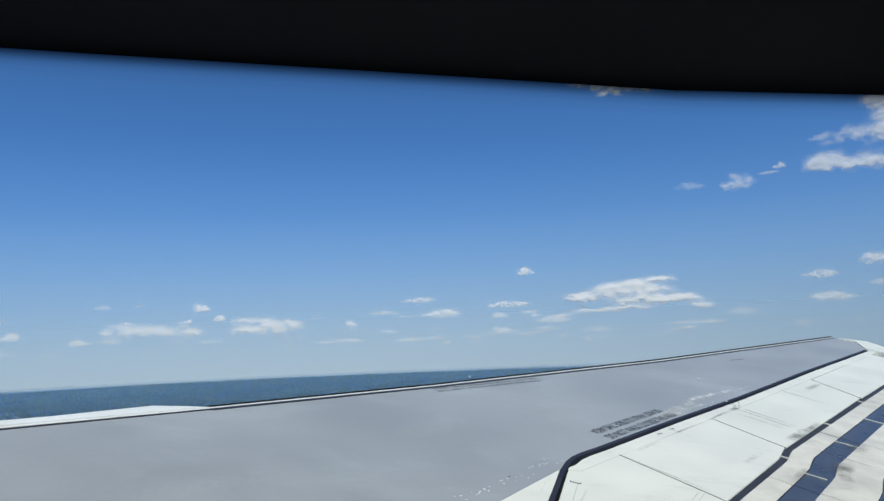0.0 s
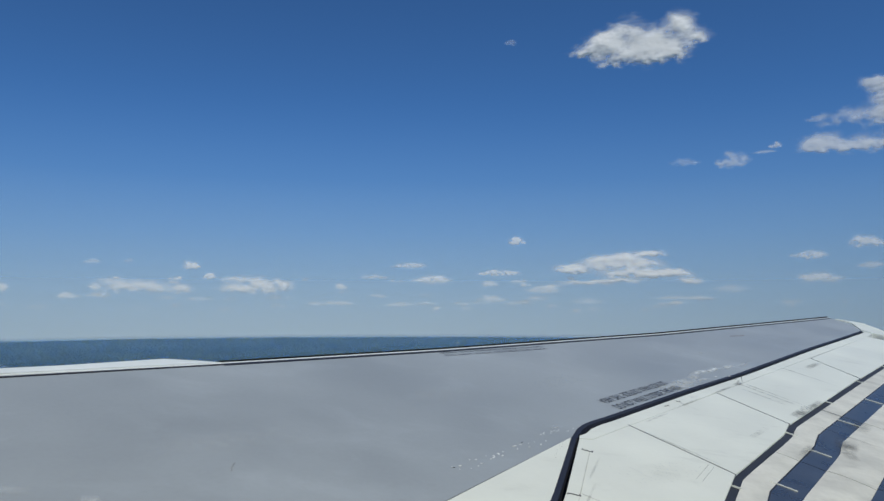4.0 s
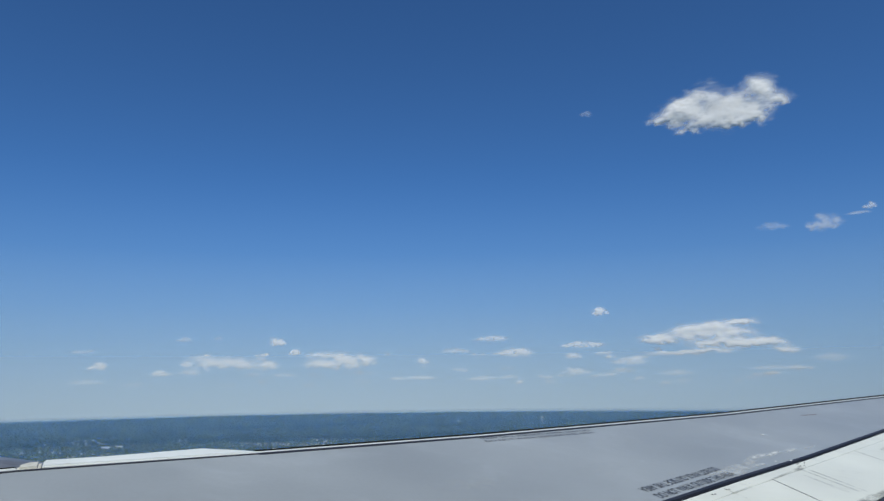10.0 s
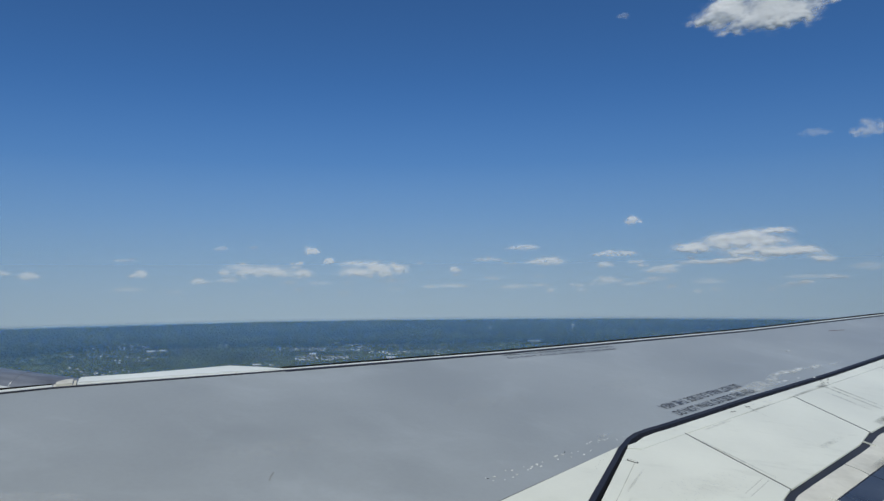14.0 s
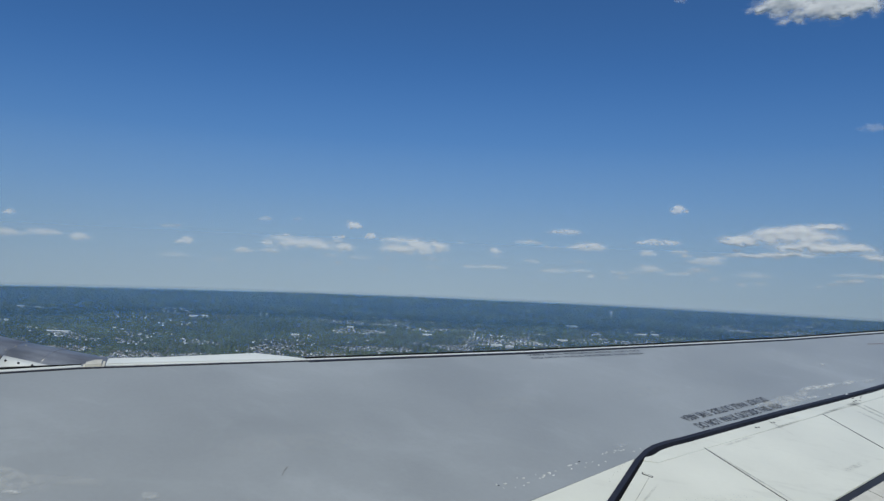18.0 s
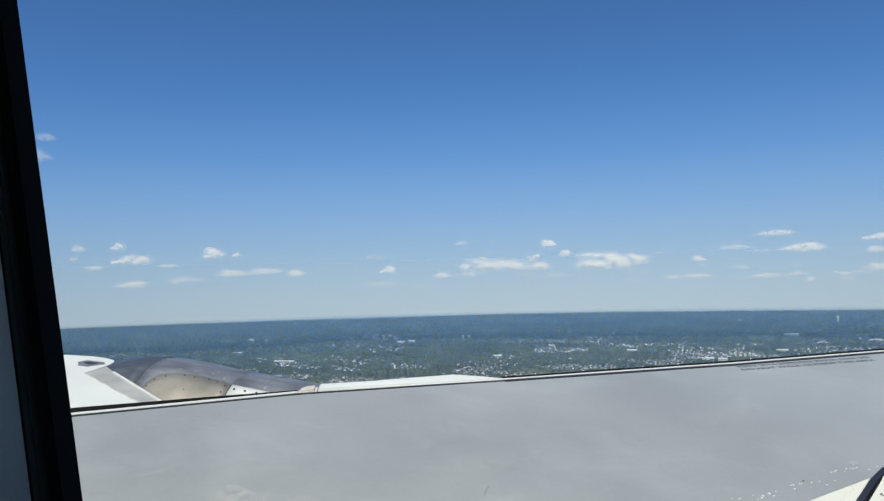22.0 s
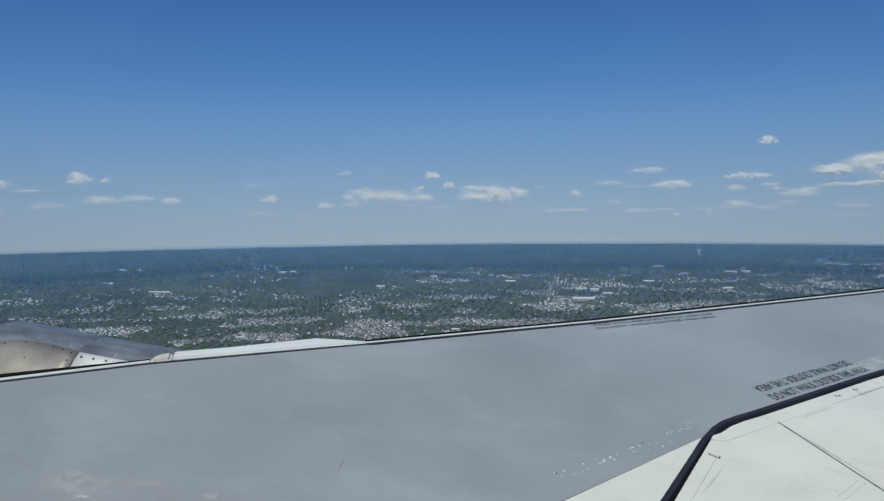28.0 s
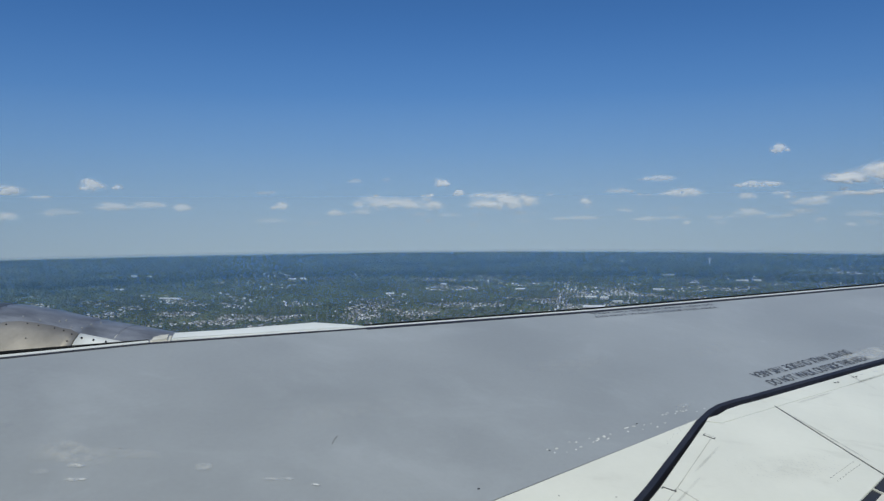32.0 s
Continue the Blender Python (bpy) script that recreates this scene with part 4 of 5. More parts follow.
def scatter(count, r0, r1, a0=-52, a1=58):
    r = np.sqrt(rng.uniform(r0 * r0, r1 * r1, count))
    a = np.radians(rng.uniform(a0, a1, count))
    return -r * np.sin(a), r * np.cos(a), r


def town(x, y):
    """How built-up the land is at a place, 0 to 1."""
    t = np.zeros_like(x)
    for cx, cy, s in TOWNS:
        t = np.maximum(t, np.exp(-((x - cx) ** 2 + (y - cy) ** 2) / (2 * s * s)))
    return t


TOWNS = [(-1350, 2150, 300), (-850, 2100, 280), (-350, 2350, 330), (150, 2650, 420), (700, 2700, 400), (-1900, 2100, 260), (1200, 3000, 420), (100, 3300, 300), (1600, 3400, 420), (-1600, 2700, 260), (-900, 2750, 240), (-1500, 3550, 160), (-500, 3150, 260), (900, 3550, 300), (-2300, 2500, 240), (450, 2350, 240), (-600, 3700, 200), (1500, 4000, 260)]


def clumps(name, x, y, r, size, mat, label):
    """Many faceted crowns in one mesh."""
    n = len(x)
    base = np.array([(0, 0, 1.0)] + [(0.75 * math.cos(t), 0.75 * math.sin(t), 0.62) for t in np.arange(5) * 2 * math.pi / 5] + [(math.cos(t + 0.6), math.sin(t + 0.6), 0.1) for t in np.arange(5) * 2 * math.pi / 5])
    tri = [(0, 1 + k, 1 + (k + 1) % 5) for k in range(5)] + [(1 + k, 6 + k, 1 + (k + 1) % 5) for k in range(5)] + [(6 + k, 6 + (k + 1) % 5, 1 + (k + 1) % 5) for k in range(5)]
    tri = np.array(tri)
    s = size * rng.uniform(0.6, 1.35, n)
    turn = rng.uniform(0, 6.28, n)
    b = base[None] * rng.uniform(0.75, 1.25, (n, 11, 1))
    c, d = np.cos(turn)[:, None], np.sin(turn)[:, None]
    vx = (b[:, :, 0] * c - b[:, :, 1] * d) * s[:, None] + x[:, None]
    vy = (b[:, :, 0] * d + b[:, :, 1] * c) * s[:, None] + y[:, None]
    ground_z = land_z_np(r) + 14.0 * wave(x, y) * np.where(r > 4700, 0.3, 1.0)
    vz = b[:, :, 2] * s[:, None] * 1.25 + ground_z[:, None] - 2.0
    v = np.stack([vx, vy, vz], -1).reshape(-1, 3)
    f = (tri[None] + 11 * np.arange(n)[:, None, None]).reshape(-1, 3)
    me = bpy.data.meshes.new(name)
    me.vertices.add(len(v))
    me.vertices.foreach_set("co", v.ravel())
    me.loops.add(f.size)
    me.loops.foreach_set("vertex_index", f.ravel())
    me.polygons.add(len(f))
    me.polygons.foreach_set("loop_start", np.arange(0, f.size, 3))
    me.polygons.foreach_set("loop_total", np.full(len(f), 3))
    me.update()
    me.materials.append(mat)
    return tagged(new(name, me), label, "trees", "", "stuff")


for name, count, r0, r1, size, label in (("near_woods", 70000, 1650, 2700, 4.0, "dense green tree canopy between houses"), ("mid_woods", 55000, 2700, 3700, 5.0, "green woodland canopy"), ("far_woods", 24000, 3700, 4860, 7.5, "blue-green distant woodland canopy")):
    x, y, r = scatter(count, r0, r1)
    keep = rng.uniform(0, 1, count) > 0.55 * town(x, y)
    clumps(name, x[keep], y[keep], r[keep], size, LEAVES, label)

# ---- houses ----
ROOFS = [material("roof_" + n, c, 0.85, 0, 0.15, 0.3, 2, 0.0) for n, c in (("pale_grey", (0.27, 0.27, 0.28)), ("brown", (0.22, 0.195, 0.175)), ("slate", (0.15, 0.155, 0.17)), ("tan", (0.26, 0.245, 0.23)))]
WALLS = [material("house_wall_" + n, c, 0.8, 0, 0.08, 0.3, 2, 0.0) for n, c in (("white", (0.80, 0.79, 0.76)), ("cream", (0.70, 0.66, 0.57)), ("brick", (0.40, 0.35, 0.325)), ("pale_blue", (0.58, 0.63, 0.68)))]


def house_meshes(w, d, h, ridge):
    wall = bmesh.new()
    bmesh.ops.create_cube(wall, size=1, matrix=Matrix.Translation((0, 0, h / 2)) @ Matrix.Diagonal((w, d, h, 1)))
    roof = bmesh.new()
    o = 0.5
    v = [roof.verts.new(c) for c in ((-w / 2 - o, -d / 2 - o, h), (w / 2 + o, -d / 2 - o, h), (w / 2 + o, d / 2 + o, h), (-w / 2 - o, d / 2 + o, h), (-w / 2 - o, 0, h + ridge), (w / 2 + o, 0, h + ridge))]
    for f in ((0, 1, 5, 4), (2, 3, 4, 5), (0, 4, 3), (1, 2, 5), (3, 2, 1, 0)):
        roof.faces.new([v[i] for i in f])
    bmesh.ops.recalc_face_normals(roof, faces=roof.faces)
    return wall, roof


def ground_at(x, y):
    r = math.hypot(x, y)
    return land_z(r) + 14.0 * float(wave(np.float64(x), np.float64(y)))


HOUSE_KINDS = []
for k, (w, d, h, ridge) in enumerate(((7.5, 5.5, 4.4, 2.0), (6.5, 5.5, 4.4, 2.2), (9, 5.6, 4, 1.8), (7, 5, 4.6, 1.9), (10, 6, 4.4, 2.0), (5.6, 5, 4.2, 2.0))):
    h0 = thing("house", ("white" if k % 4 == 0 else "cream" if k % 4 == 1 else "brick" if k % 4 == 2 else "pale blue") + " two-storey suburban house among trees", "house", (0, 0, -600), "suburban houses")
    wall, roof = house_meshes(w, d, h, ridge)
    part("walls", wall, WALLS[k % 4], h0)
    part("roof", roof, ROOFS[k % 4], h0)
    HOUSE_KINDS.append(h0)
spots, streets = [], []
random.seed(11)
for cx, cy, s in TOWNS:
    turn = random.uniform(-0.35, 0.35)
    dens = 1.0 if math.hypot(cx, cy) < 2700 else 0.45
    c0, s0 = math.cos(turn), math.sin(turn)
    for i in range(-int(2.0 * s / 36), int(2.0 * s / 36) + 1):
        reach = s * math.sqrt(max(4.0 - (i * 36.0 / s) ** 2, 0.1))
        line = []
        for k in range(int(2 * reach / 13)):
            u, v = i * 36.0 + random.uniform(-4, 4), -reach + 13.0 * k
            x, y = cx + u * c0 - v * s0, cy + u * s0 + v * c0
            line.append((x, y))
            for side in (-1, 1):
                if random.random() < dens * math.exp(-0.5 * ((u / s) ** 2 + (v / s) ** 2)) * 1.5 * min(max(9.0 * (noise.noise(Vector((x / 190.0, y / 150.0, 4.0))) - 0.08), 0.015), 1.0):
                    hx, hy = cx + (u + side * random.uniform(7, 13)) * c0 - v * s0, cy + (u + side * 10) * s0 + (v + random.uniform(-6, 6)) * c0
                    if math.hypot(hx, hy) > 1650:
                        spots.append((hx, hy, turn + random.choice((0, 1.57))))
        if len(line) > 3:
            streets.append(line[::3])
spots.sort(key=lambda p: math.hypot(p[0], p[1]))
near, rest = spots[:260], spots[260:]
for i, (x, y, turn) in enumerate(near):
    m = Matrix.Translation((x, y, ground_at(x, y) + 0.5)) @ Matrix.Rotation(turn, 4, "Z")
    if i < len(HOUSE_KINDS):
        HOUSE_KINDS[i].matrix_world = m
    else:
        copy_thing(HOUSE_KINDS[random.randrange(len(HOUSE_KINDS))], m)
# the houses farther off, walls and roofs in one mesh each
BASE_V = np.array([(-1, -1, 0), (1, -1, 0), (1, 1, 0), (-1, 1, 0), (-1, -1, 1), (1, -1, 1), (1, 1, 1), (-1, 1, 1), (-1, 0, 1.5), (1, 0, 1.5)], float)
WALL_F = [(0, 1, 5, 4), (1, 2, 6, 5), (2, 3, 7, 6), (3, 0, 4, 7)]
ROOF_F = [(4, 5, 9, 8), (6, 7, 8, 9), (4, 8, 7), (5, 6, 9)]


def speckle_material(name, a, b, c):
    m = leaf_material(name, a, b)
    e = m.node_tree.nodes["Color Ramp"].color_ramp.elements.new(0.5)
    e.color = (*c, 1)
    return m


FAR_WALL = speckle_material("far_house_walls", (0.80, 0.80, 0.79), (0.17, 0.165, 0.16), (0.44, 0.435, 0.43))
FAR_ROOF = speckle_material("far_house_roofs", (0.30, 0.30, 0.31), (0.09, 0.09, 0.095), (0.16, 0.158, 0.155))
for nm, fl, mat in (("far_house_walls", WALL_F, FAR_WALL), ("far_house_roofs", ROOF_F, FAR_ROOF)):
    random.seed(3)
    verts, faces = [], []
    for x, y, turn in rest:
        w, d, h = random.uniform(2.3, 4.4), random.uniform(2.2, 3.2), random.uniform(3.2, 4.8)
        c0, s0, b = math.cos(turn), math.sin(turn), len(verts)
        g = ground_at(x, y)
        verts += [(x + p[0] * w * c0 - p[1] * d * s0, y + p[0] * w * s0 + p[1] * d * c0, g + p[2] * h) for p in BASE_V]
        faces += [tuple(b + i for i in f) for f in fl]
    tagged(mesh_from(nm, verts, faces, mat), "rows of small suburban houses seen far off", "houses", "", "stuff")
ASPHALT = material("pale_asphalt", (0.11, 0.112, 0.115), 0.9, 0, 0.15, 0.05, 1, 0.0)
verts, faces = [], []
for line in streets:
    for i, (x, y) in enumerate(line):
        a, b = Vector(line[max(i - 1, 0)]), Vector(line[min(i + 1, len(line) - 1)])
        d = (b - a).normalized() * 2.4
        g = ground_at(x, y) + 1.2
        verts += [(x - d.y, y + d.x, g), (x + d.y, y - d.x, g)]
        if i:
            k = len(verts)
            faces.append((k - 4, k - 3, k - 1, k - 2))
tagged(mesh_from("road", verts, faces, ASPHALT), "pale residential streets between the houses", "road", "", "structure")

# ---- larger pale buildings ----
SHEET = material("pale_roof_sheet", (0.78, 0.79, 0.80), 0.6, 0, 0.08, 0.05, 1, 0.0)
BLOCK = material("pale_concrete_block", (0.55, 0.54, 0.52), 0.8, 0, 0.1, 0.05, 1, 0.0)
GLASS = material("dark_window_band", (0.05, 0.06, 0.08), 0.2, 0, 0.1, 0.1, 1, 0.0)


def pale_building(x, y, w, d, h, turn, label, bands=1):
    b = thing("warehouse" if h < 16 else "apartment_block", label, "building", (x, y, ground_at(x, y) - 1), "large pale buildings")
    b.rotation_euler = (0, 0, turn)
    part("walls", box(-w / 2, w / 2, -d / 2, d / 2, 0, h), BLOCK, b)
    part("roof", box(-w / 2 - 0.6, w / 2 + 0.6, -d / 2 - 0.6, d / 2 + 0.6, h + 0.01, h + 1.2, 0.2), SHEET, b, "pale flat roof")
    for k in range(bands):
        z = h * (k + 0.5) / bands
        part("window_band", box(-w / 2 + 1, w / 2 - 1, -d / 2 - 0.15, -d / 2 + 0.3, z - 0.7, z + 0.7), GLASS, b)
    return b


for x, y, w, d, h, turn, bands in ((15, 3082, 110, 55, 12, 0.05, 1), (5, 3290, 60, 30, 10, 0.1, 1), (60, 3260, 45, 30, 12, -0.1, 1), (110, 3180, 50, 30, 9, 0.2, 1), (-316, 3522, 55, 25, 10, 0, 1), (-872, 3287, 45, 20, 10, 0.1, 1), (-1772, 2995, 120, 24, 8, 0.05, 1),
        (-1180, 3763, 7, 7, 24, 0, 5), (-1150, 3770, 7, 7, 24, 0, 5), (-1691, 2182, 42, 16, 8, 0.2, 1), (-996, 2121, 34, 14, 10, 0.1, 2), (-328, 2437, 40, 12, 7, 0.1, 1), (-400, 2450, 34, 12, 7, 0.05, 1), (-731, 2273, 26, 14, 8, 0.1, 1), (383, 3964, 80, 30, 10, 0, 1),
        (-1447, 3572, 50, 20, 9, 0.1, 1), (-1400, 3600, 40, 20, 12, 0, 1), (711, 3835, 70, 25, 10, 0.1, 1), (780, 3850, 50, 20, 12, 0, 1), (-2284, 3528, 40, 18, 10, 0, 1), (-2200, 3540, 60, 18, 8, 0, 1), (-2117, 3155, 60, 25, 8, 0.1, 1), (178, 4434, 26, 14, 14, 0, 2), (300, 3500, 60, 25, 10, 0, 1), (600, 3300, 50, 30, 9, 0.2, 1), (-700, 3650, 40, 18, 9, 0, 1)):
    pale_building(x, y, w * 0.76, d * 0.76, h * 0.75 if h < 16 else h * 0.7, turn, "pale flat-roofed building among the trees" if h < 16 else "pale tall block above the trees", bands)
tower = thing("water_tower", "white round water tower above the woods", "water tower", (639, 4353, ground_at(639, 4353) - 2))
bm = bmesh.new()
bmesh.ops.create_cone(bm, cap_ends=True, segments=12, radius1=3, radius2=2.2, depth=26, matrix=Matrix.Translation((0, 0, 13)))
part("column", bm, SHEET, tower)
bm = bmesh.new()
bmesh.ops.create_uvsphere(bm, u_segments=16, v_segments=10, radius=8, matrix=Matrix.Translation((0, 0, 31)) @ Matrix.Diagonal((1.1, 1.1, 0.8, 1)))
part("tank", bm, SHEET, tower, "white rounded tank", True)

# ---- clouds ----
def cloud_material():
    m = bpy.data.materials.new("cloud_vapour")
    m.use_nodes = True
    n, l = m.node_tree.nodes, m.node_tree.links
    n.remove(n["Principled BSDF"])
    out = n["Material Output"]
    diff, trans, clear, mix, mix2 = n.new("ShaderNodeBsdfDiffuse"), n.new("ShaderNodeBsdfTranslucent"), n.new("ShaderNodeBsdfTransparent"), n.new("ShaderNodeMixShader"), n.new("ShaderNodeMixShader")
    diff.inputs[0].default_value = trans.inputs[0].default_value = (0.83, 0.80, 0.775, 1)
    mix.inputs[0].default_value = 0.12
    l.new(diff.outputs[0], mix.inputs[1])
    l.new(trans.outputs[0], mix.inputs[2])
    at = n.new("ShaderNodeAttribute")
    at.attribute_name = "mist"
    co = n.new("ShaderNodeTexCoord")
    tx = n.new("ShaderNodeTexNoise")
    tx.inputs["Scale"].default_value, tx.inputs["Detail"].default_value, tx.inputs["Roughness"].default_value = 0.03, 7, 0.56
    flat = n.new("ShaderNodeMapping")
    flat.inputs["Scale"].default_value = (0.6, 0.6, 1.7)
    l.new(co.outputs["Object"], flat.inputs["Vector"])
    l.new(flat.outputs[0], tx.inputs["Vector"])
    ma = n.new("ShaderNodeMath")
    ma.operation = "MULTIPLY_ADD"
    l.new(tx.outputs["Fac"], ma.inputs[0])
    ma.inputs[1].default_value = 0.85
    ad = n.new("ShaderNodeMath")
    ad.operation = "SUBTRACT"
    l.new(at.outputs["Fac"], ad.inputs[0])
    ad.inputs[1].default_value = 0.40
    l.new(ad.outputs[0], ma.inputs[2])
    mr = n.new("ShaderNodeMapRange")
    mr.interpolation_type = "SMOOTHSTEP"
    mr.inputs["From Min"].default_value, mr.inputs["From Max"].default_value = 0.06, 1.5
    mr.inputs["To Max"].default_value = 0.96
    l.new(ma.outputs[0], mr.inputs["Value"])
    th = n.new("ShaderNodeAttribute")
    th.attribute_name = "thickness"
    pr = n.new("ShaderNodeMath")
    pr.operation = "MULTIPLY"
    l.new(mr.outputs[0], pr.inputs[0])
    l.new(th.outputs["Fac"], pr.inputs[1])
    l.new(pr.outputs[0], mix2.inputs[0])
    l.new(clear.outputs[0], mix2.inputs[1])
    l.new(mix.outputs[0], mix2.inputs[2])
    l.new(mix2.outputs[0], out.inputs[0])
    return m


VAPOUR = cloud_material()


def cloud(az, el, blobs, seed, thick=1.0, dist=4200.0, label="small white fair-weather cumulus cloud", flat=False):
    """A soft body of vapour made of swellings (right, up, half width, half height), all in degrees."""
    a, e = radians(az), radians(el)
    way = Vector((-math.sin(a) * math.cos(e), math.cos(a) * math.cos(e), math.sin(e)))
    right = Vector((math.cos(a), math.sin(a), 0))
    up = right.cross(way)
    per = dist * math.tan(radians(1.0))
    u0, u1 = min(p[0] - 1.5 * p[2] for p in blobs), max(p[0] + 1.5 * p[2] for p in blobs)
    v0, v1 = min(p[1] - 1.4 * p[3] for p in blobs), max(p[1] + 1.6 * p[3] for p in blobs)
    NU, NV = int(min(max((u1 - u0) * 14, 18), 150)), int(min(max((v1 - v0) * 24, 12), 80))
    fq = 2.3 / max(min(v1 - v0, 1.5 if flat else 3.0), 0.5)
    ragged = 0.2 if flat else 0.35 if v1 - v0 > 2.5 else 0.45
    warp = (0.07 if flat else 0.14) * min(v1 - v0, 2.4)
    verts, dens, faces = [], [], []
    for side in (1, -1):
        for j in range(NV + 1):
            v = v0 + (v1 - v0) * j / NV
            for i in range(NU + 1):
                u = u0 + (u1 - u0) * i / NU
                k = Vector((u * fq * (0.45 if flat else 0.7) + seed * 7.1, v * fq + 3.0, seed * 3.3))
                n0 = noise.noise(k * 1.2)
                n1 = noise.fractal(k, 1.0, 2.0, 5)
                n2 = noise.fractal(k * 2.3 + Vector((4, 1, 9)), 1.0, 2.0, 4)
                uu, vv = u + warp * 1.5 * n1, v + warp * n2
                clear = 1.0
                for x, y, w, h in blobs:
                    q = ((uu - x) / w) ** 2 + ((vv - y) / (h * (0.85 if vv < y else 1.15))) ** 2
                    clear *= 1.0 - 0.88 * math.exp(-q * 1.0)
                edge = min(1.0, (u - u0) / 0.25, (u1 - u) / 0.25, (v - v0) / 0.12, (v1 - v) / 0.12)
                d = ((1.0 - clear) * (1.0 + (0.45 if flat else 0.65) * n1 + ragged * n2) - 0.10) * 1.6
                d = min(d, 1.5 * edge)
                bulge = (1.0 - clear) * min(v1 - v0, 2.0) * per * (0.14 + 0.075 * n0 + 0.025 * n1)
                verts.append(right * (u * per) + up * (v * per) - way * (bulge * side - 0.3 * (v - v0) * per))
                dens.append(d)
    S = (NU + 1) * (NV + 1)
    for s in (0, S):
        for j in range(NV):
            for i in range(NU):
                q = s + j * (NU + 1) + i
                f = (q, q + 1, q + NU + 2, q + NU + 1)
                if max(dens[k] for k in f) > -0.05:
                    faces.append(f if s == 0 else f[::-1])
    me = bpy.data.meshes.new("cloud")
    me.from_pydata([tuple(v) for v in verts], [], faces)
    for nm, vals in (("mist", dens), ("thickness", [thick] * len(dens))):
        at = me.attributes.new(nm, "FLOAT", "POINT")
        at.data.foreach_set("value", vals)
    me.polygons.foreach_set("use_smooth", [True] * len(me.polygons))
    me.materials.append(VAPOUR)
    ob = new("cloud", me)
    ob.location = way * dist
    return tagged(ob, label, "cloud", "clouds in the sky")


SMALL, WISP, LONG = "small white fair-weather cumulus cloud", "thin faint wisp of cloud", "long flat white cumulus bank"
cloud(-22.0, 18.4, [tuple(0.91 * c for c in b) for b in ((-4.2, -0.3, 1.3, 0.5), (-2.6, 0.2, 1.4, 0.7), (-0.9, 0.9, 1.2, 0.9), (-0.6, -0.5, 2.2, 1.1), (-1.9, -1.3, 0.8, 0.6), (1.6, -0.9, 1.9, 0.8), (1.2, 0.2, 1.6, 0.9), (3.1, 1.1, 1.0, 0.9), (4.1, 0.0, 1.1, 0.5), (2.6, -0.3, 1.5, 0.7))], 1, 0.88, 4280, "ragged bright white cumulus cloud")
cloud(-36.4, 11.7, [(-2.7, -1.1, 1.4, 0.6), (-0.9, 0.45, 1.6, 0.5), (1.2, 0.4, 1.4, 0.6), (-1.1, -1.5, 1.6, 0.42), (1.0, -1.3, 1.5, 0.5), (1.1, 2.4, 1.2, 0.45), (1.6, 1.5, 1.2, 0.35), (3.0, 0.5, 2.0, 1.2)], 2, 0.52, 4260, "broken white cumulus cloud with a gap")
cloud(-20.1, 2.35, [tuple(0.85 * c for c in b) for b in [(-4.3, 0.05, 1.1, 0.35), (-3.6, -0.05, 1.6, 0.32), (-1.2, 0.75, 1.5, 0.4), (0.6, 0.95, 1.3, 0.45), (-0.6, 0.3, 3.0, 0.4), (2.9, 1.3, 1.3, 0.25), (2.0, 0.5, 1.8, 0.4), (2.8, -0.45, 2.3, 0.4), (4.8, -0.35, 1.2, 0.3), (0.5, -0.35, 2.4, 0.32), (-2.6, -1.2, 2.0, 0.18), (0.4, -1.0, 1.8, 0.2), (6.2, -1.0, 0.9, 0.3)]], 8, 0.72, 4240, LONG, True)
cloud(14.3, 0.95, [(-2.2, 0.4, 0.55, 0.28), (-1.5, 0.0, 1.5, 0.3), (-0.5, 0.2, 1.2, 0.32), (0.6, 0.1, 1.2, 0.3), (1.6, -0.15, 1.5, 0.3), (2.8, -0.05, 0.7, 0.22)], 18, 0.5, 4220, LONG)
cloud(6.6, 1.05, [(-1.3, 0.5, 0.8, 0.22), (0.0, 0.3, 0.9, 0.42), (-0.8, -0.15, 1.5, 0.34), (0.8, -0.05, 1.6, 0.38), (2.0, 0.15, 0.8, 0.3)], 17, 0.6, 4215, LONG)
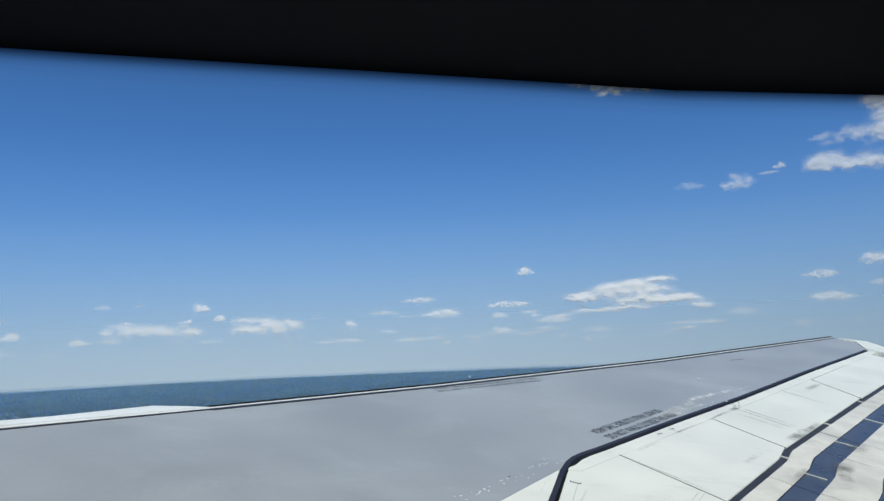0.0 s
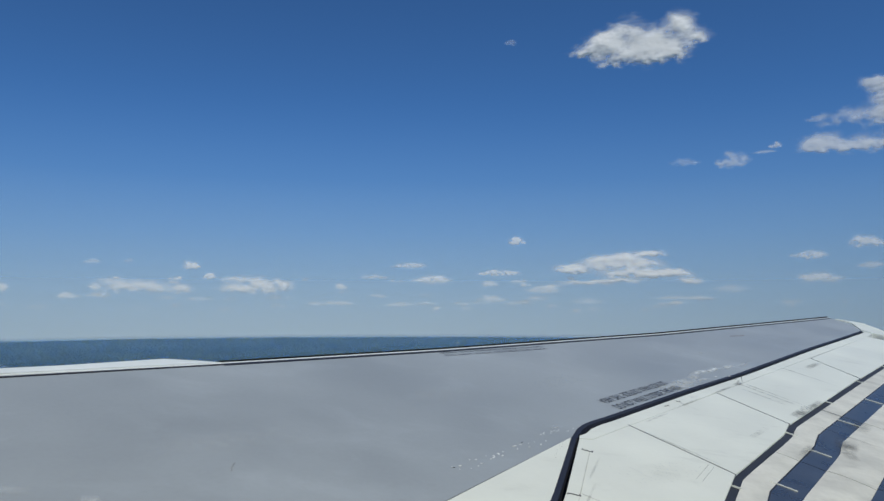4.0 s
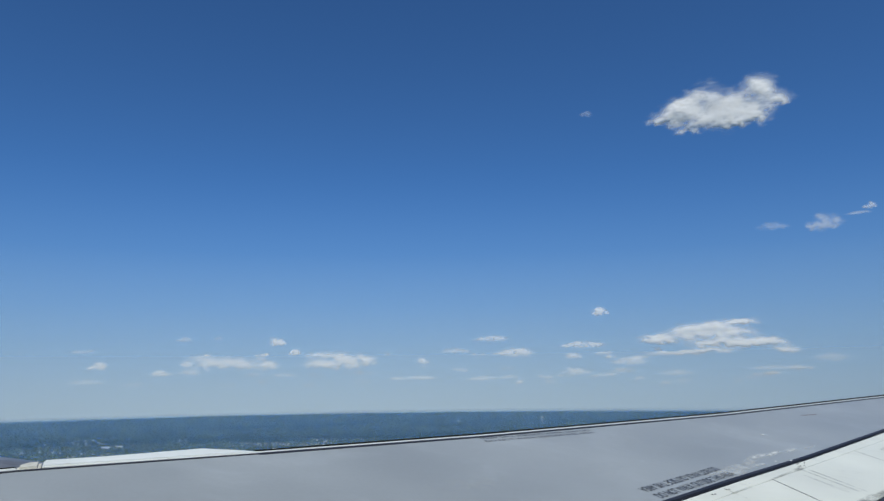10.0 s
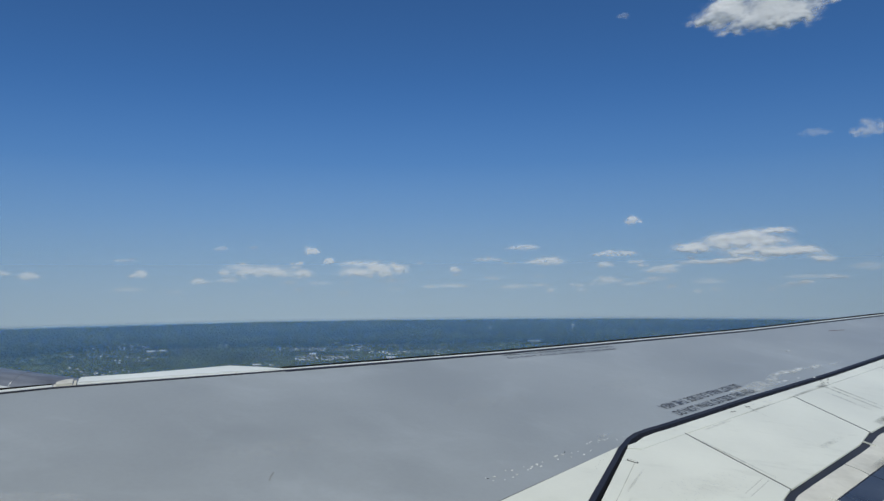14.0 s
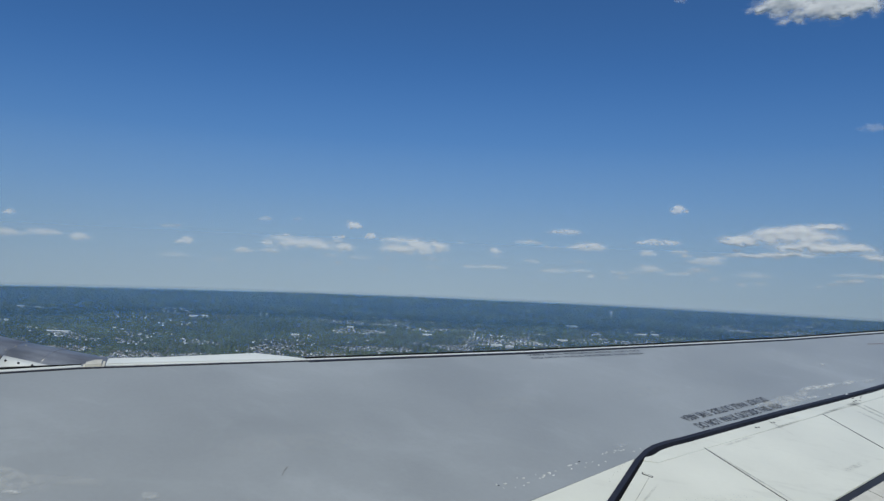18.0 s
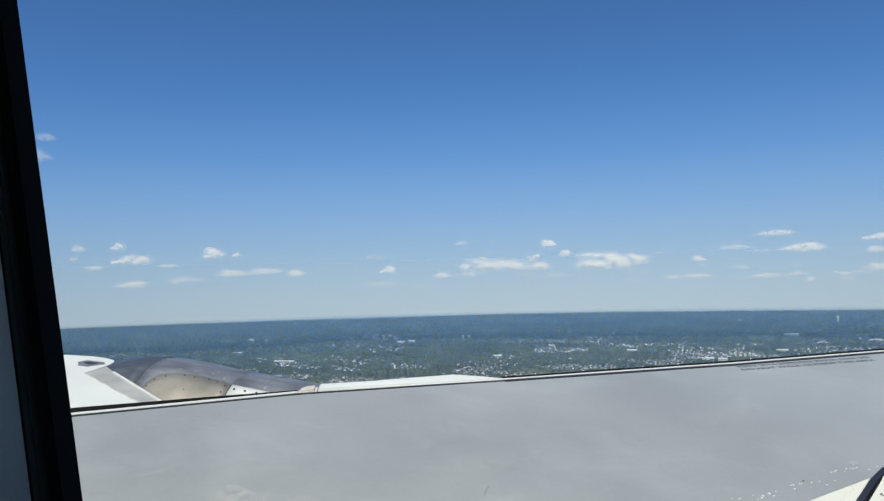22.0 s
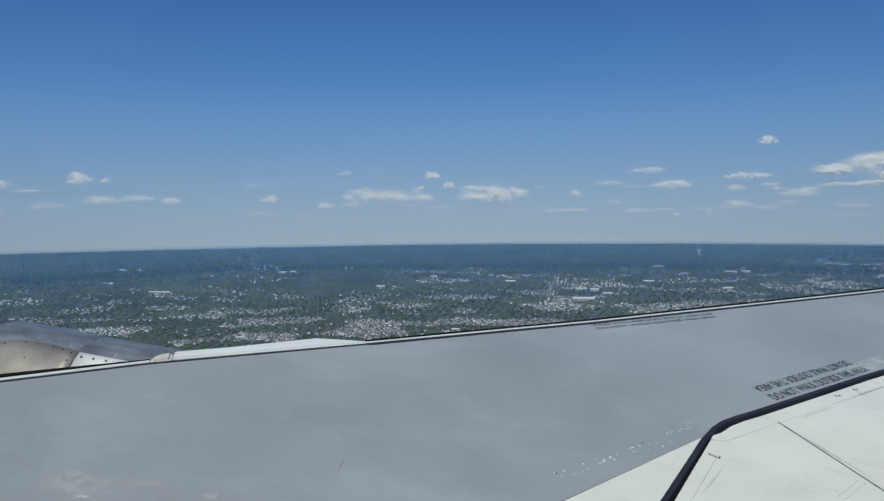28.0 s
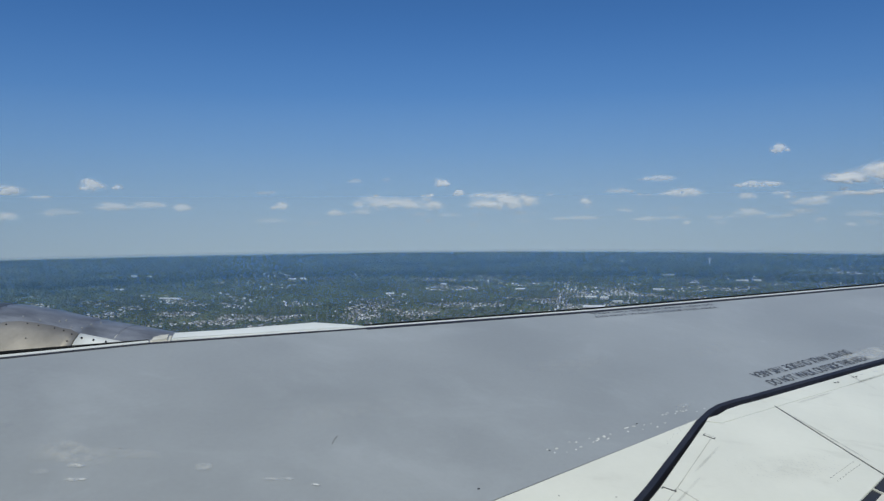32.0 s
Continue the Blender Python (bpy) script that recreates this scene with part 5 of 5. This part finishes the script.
LUMPS = [
    (-28.4, 9.85, 1.9, 0.95, 3, 0.65), (-31.0, 10.7, 0.7, 0.4, 4, 0.8), (-30.3, 10.3, 1.4, 0.22, 48, 0.5), (-24.9, 9.9, 1.7, 0.5, 5, 0.28), (-12.5, 18.9, 0.8, 0.4, 6, 0.25), (-33.6, 12.2, 1.2, 0.35, 47, 0.35),
    (-12.8, 4.45, 1.0, 0.6, 7, 1.0), (-6.65, 1.6, 2.5, 0.6, 10, 1.0), (-4.95, 2.65, 2.3, 0.4, 11, 0.65), (-11.6, 2.1, 2.9, 0.45, 12, 0.85), (-10.7, 1.3, 1.2, 0.4, 26, 0.8), (-14.9, 0.85, 2.4, 0.5, 13, 0.7), (-14.5, 0.2, 1.8, 0.3, 49, 0.6),
    (-33.0, 3.15, 1.9, 0.55, 14, 0.8), (-33.3, 1.6, 2.8, 0.6, 15, 0.9), (-36.2, 3.9, 1.9, 0.8, 16, 0.9), (-36.6, 2.4, 1.4, 0.4, 50, 0.6), (10.95, 2.5, 1.15, 0.5, 19, 1.0), (9.6, 1.75, 0.9, 0.45, 20, 0.95), (22.75, 0.85, 1.1, 0.48, 21, 1.0),
    (19.0, 0.35, 1.5, 0.4, 22, 0.9), (16.8, 0.4, 1.4, 0.34, 23, 0.85), (0.4, 1.05, 0.9, 0.4, 24, 0.95), (0.6, -0.15, 1.9, 0.3, 25, 0.7), (2.2, -0.2, 1.1, 0.26, 51, 0.6), (-10.9, 0.15, 1.7, 0.5, 27, 0.75), (-12.6, -0.15, 1.2, 0.25, 52, 0.5),
    (-4.2, -0.25, 2.0, 0.3, 28, 0.7), (-6.0, -0.15, 1.2, 0.26, 53, 0.6), (35.5, 2.3, 1.6, 0.75, 29, 1.0), (33.8, 2.2, 0.7, 0.35, 54, 0.8), (40.6, 1.9, 2.8, 0.6, 30, 0.95), (41.7, 2.85, 1.0, 0.5, 31, 0.8), (44.2, 2.7, 0.9, 0.4, 55, 0.6),
    (34.2, 0.85, 2.4, 0.5, 32, 0.8), (31.9, 0.95, 2.0, 0.45, 56, 0.75), (29.7, 0.75, 1.3, 0.5, 35, 0.8), (40.8, 0.2, 1.9, 0.48, 33, 0.9), (47.5, 2.0, 1.6, 0.6, 57, 0.8), (46.3, 10.1, 1.2, 0.5, 36, 0.35), (47.3, 8.9, 2.4, 0.9, 37, 0.4),
    (4.9, 0.25, 2.2, 0.3, 39, 0.75), (10.6, 0.15, 1.8, 0.28, 38, 0.5), (8.2, 0.15, 1.2, 0.26, 58, 0.5), (12.5, 0.2, 1.4, 0.26, 59, 0.5), (5.0, -0.35, 1.2, 0.25, 60, 0.45), (23.4, -0.2, 2.2, 0.3, 40, 0.4), (20.5, -0.4, 1.2, 0.22, 61, 0.35),
    (-17.8, 0.0, 2.0, 0.4, 41, 0.5), (-24.0, 0.25, 3.2, 0.25, 42, 0.5), (-28.0, 0.9, 2.2, 0.5, 62, 0.4), (-1.6, 1.8, 0.8, 0.3, 43, 0.4), (-2.3, 1.9, 0.6, 0.25, 63, 0.35), (17.3, 2.7, 1.0, 0.3, 45, 0.35), (15.0, 2.8, 0.6, 0.25, 64, 0.3), (2.9, 1.6, 0.5, 0.25, 65, 0.35), (37.5, 0.5, 2.2, 0.4, 46, 0.4),
]
random.seed(21)
for az, el, w, h, s, thick in LUMPS:
    blobs = [(0.0, -0.08 * h, w * 0.46, h * 0.4), (random.uniform(-0.2, 0.0) * w, random.uniform(0.05, 0.25) * h, w * 0.24, h * 0.42), (random.uniform(0.05, 0.25) * w, random.uniform(0.0, 0.2) * h, w * 0.22, h * 0.38), (random.choice((-0.4, 0.4)) * w, -0.12 * h, w * 0.25, h * 0.2)]
    cloud(az, el, blobs, s, thick * (0.48 if el < 5 else 0.42), 4232.0 + 0.8 * s, WISP if thick < 0.5 else SMALL)

random.seed(33)
for i in range(48):
    w = random.uniform(0.35, 1.3)
    blobs = [(random.uniform(-0.5, 0.5) * w, random.uniform(-0.05, 0.08), random.uniform(0.16, 0.34) * w, random.uniform(0.05, 0.13)) for _ in range(4)]
    cloud(random.uniform(-42, 50), random.uniform(-0.7, 2.2) if i % 3 else random.uniform(-0.6, 0.4), blobs, 80 + i, random.uniform(0.2, 0.55), 4290.0 + 0.7 * i, WISP)

# ---- tinted see-through sheets that imitate haze over the far land ----
# Haze is put into the sheets' colour and opacity.
HAZE, PALE_HAZE = haze_material("painted_blue_haze", (0.112, 0.235, 0.415)), haze_material("painted_pale_haze", (0.48, 0.54, 0.58))
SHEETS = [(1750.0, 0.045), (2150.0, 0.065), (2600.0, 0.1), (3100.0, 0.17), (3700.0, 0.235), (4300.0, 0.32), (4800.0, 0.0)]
for k, (r, share) in enumerate(SHEETS):
    mat, rise = (HAZE, 0) if share else (PALE_HAZE, 1)
    nxt = SHEETS[k + 1][0] if share else r
    if rise:
        r, share = 3850.0, 0.74
    verts, faces, veil = [], [], []
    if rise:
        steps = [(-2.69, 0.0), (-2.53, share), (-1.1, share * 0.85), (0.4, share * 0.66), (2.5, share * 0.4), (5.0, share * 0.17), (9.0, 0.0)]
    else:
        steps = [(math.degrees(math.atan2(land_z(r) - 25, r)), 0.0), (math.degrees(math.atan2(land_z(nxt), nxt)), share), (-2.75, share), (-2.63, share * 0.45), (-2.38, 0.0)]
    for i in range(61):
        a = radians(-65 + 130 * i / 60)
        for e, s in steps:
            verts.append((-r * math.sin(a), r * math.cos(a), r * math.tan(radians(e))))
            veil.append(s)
    n = len(steps)
    for j in range(60):
        for i in range(n - 1):
            q = n * j + i
            faces.append((q, q + n, q + n + 1, q + 1))
    ob = mesh_from("haze_sheet", verts, faces, mat, None, "", True)
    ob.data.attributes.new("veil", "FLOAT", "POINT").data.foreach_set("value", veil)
    tagged(ob, "see-through sheet with bluish distance haze painted in", "haze", "", "stuff")

# ---- backdrop ridge beyond the rim, haze put into its blue colour ----
HILL = haze_material("hazed_hill_blue", (0.17, 0.25, 0.35))
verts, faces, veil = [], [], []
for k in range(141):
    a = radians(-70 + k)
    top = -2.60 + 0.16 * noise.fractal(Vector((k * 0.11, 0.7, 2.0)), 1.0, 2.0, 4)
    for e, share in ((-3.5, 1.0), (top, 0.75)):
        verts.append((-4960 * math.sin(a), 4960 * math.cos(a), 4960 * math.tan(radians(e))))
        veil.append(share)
for k in range(140):
    faces.append((2 * k, 2 * k + 2, 2 * k + 3, 2 * k + 1))
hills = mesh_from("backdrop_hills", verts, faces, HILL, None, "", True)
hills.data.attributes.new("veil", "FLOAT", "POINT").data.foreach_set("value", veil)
tagged(hills, "backdrop ridge with distance haze in its blue colour", "hills", "", "structure")
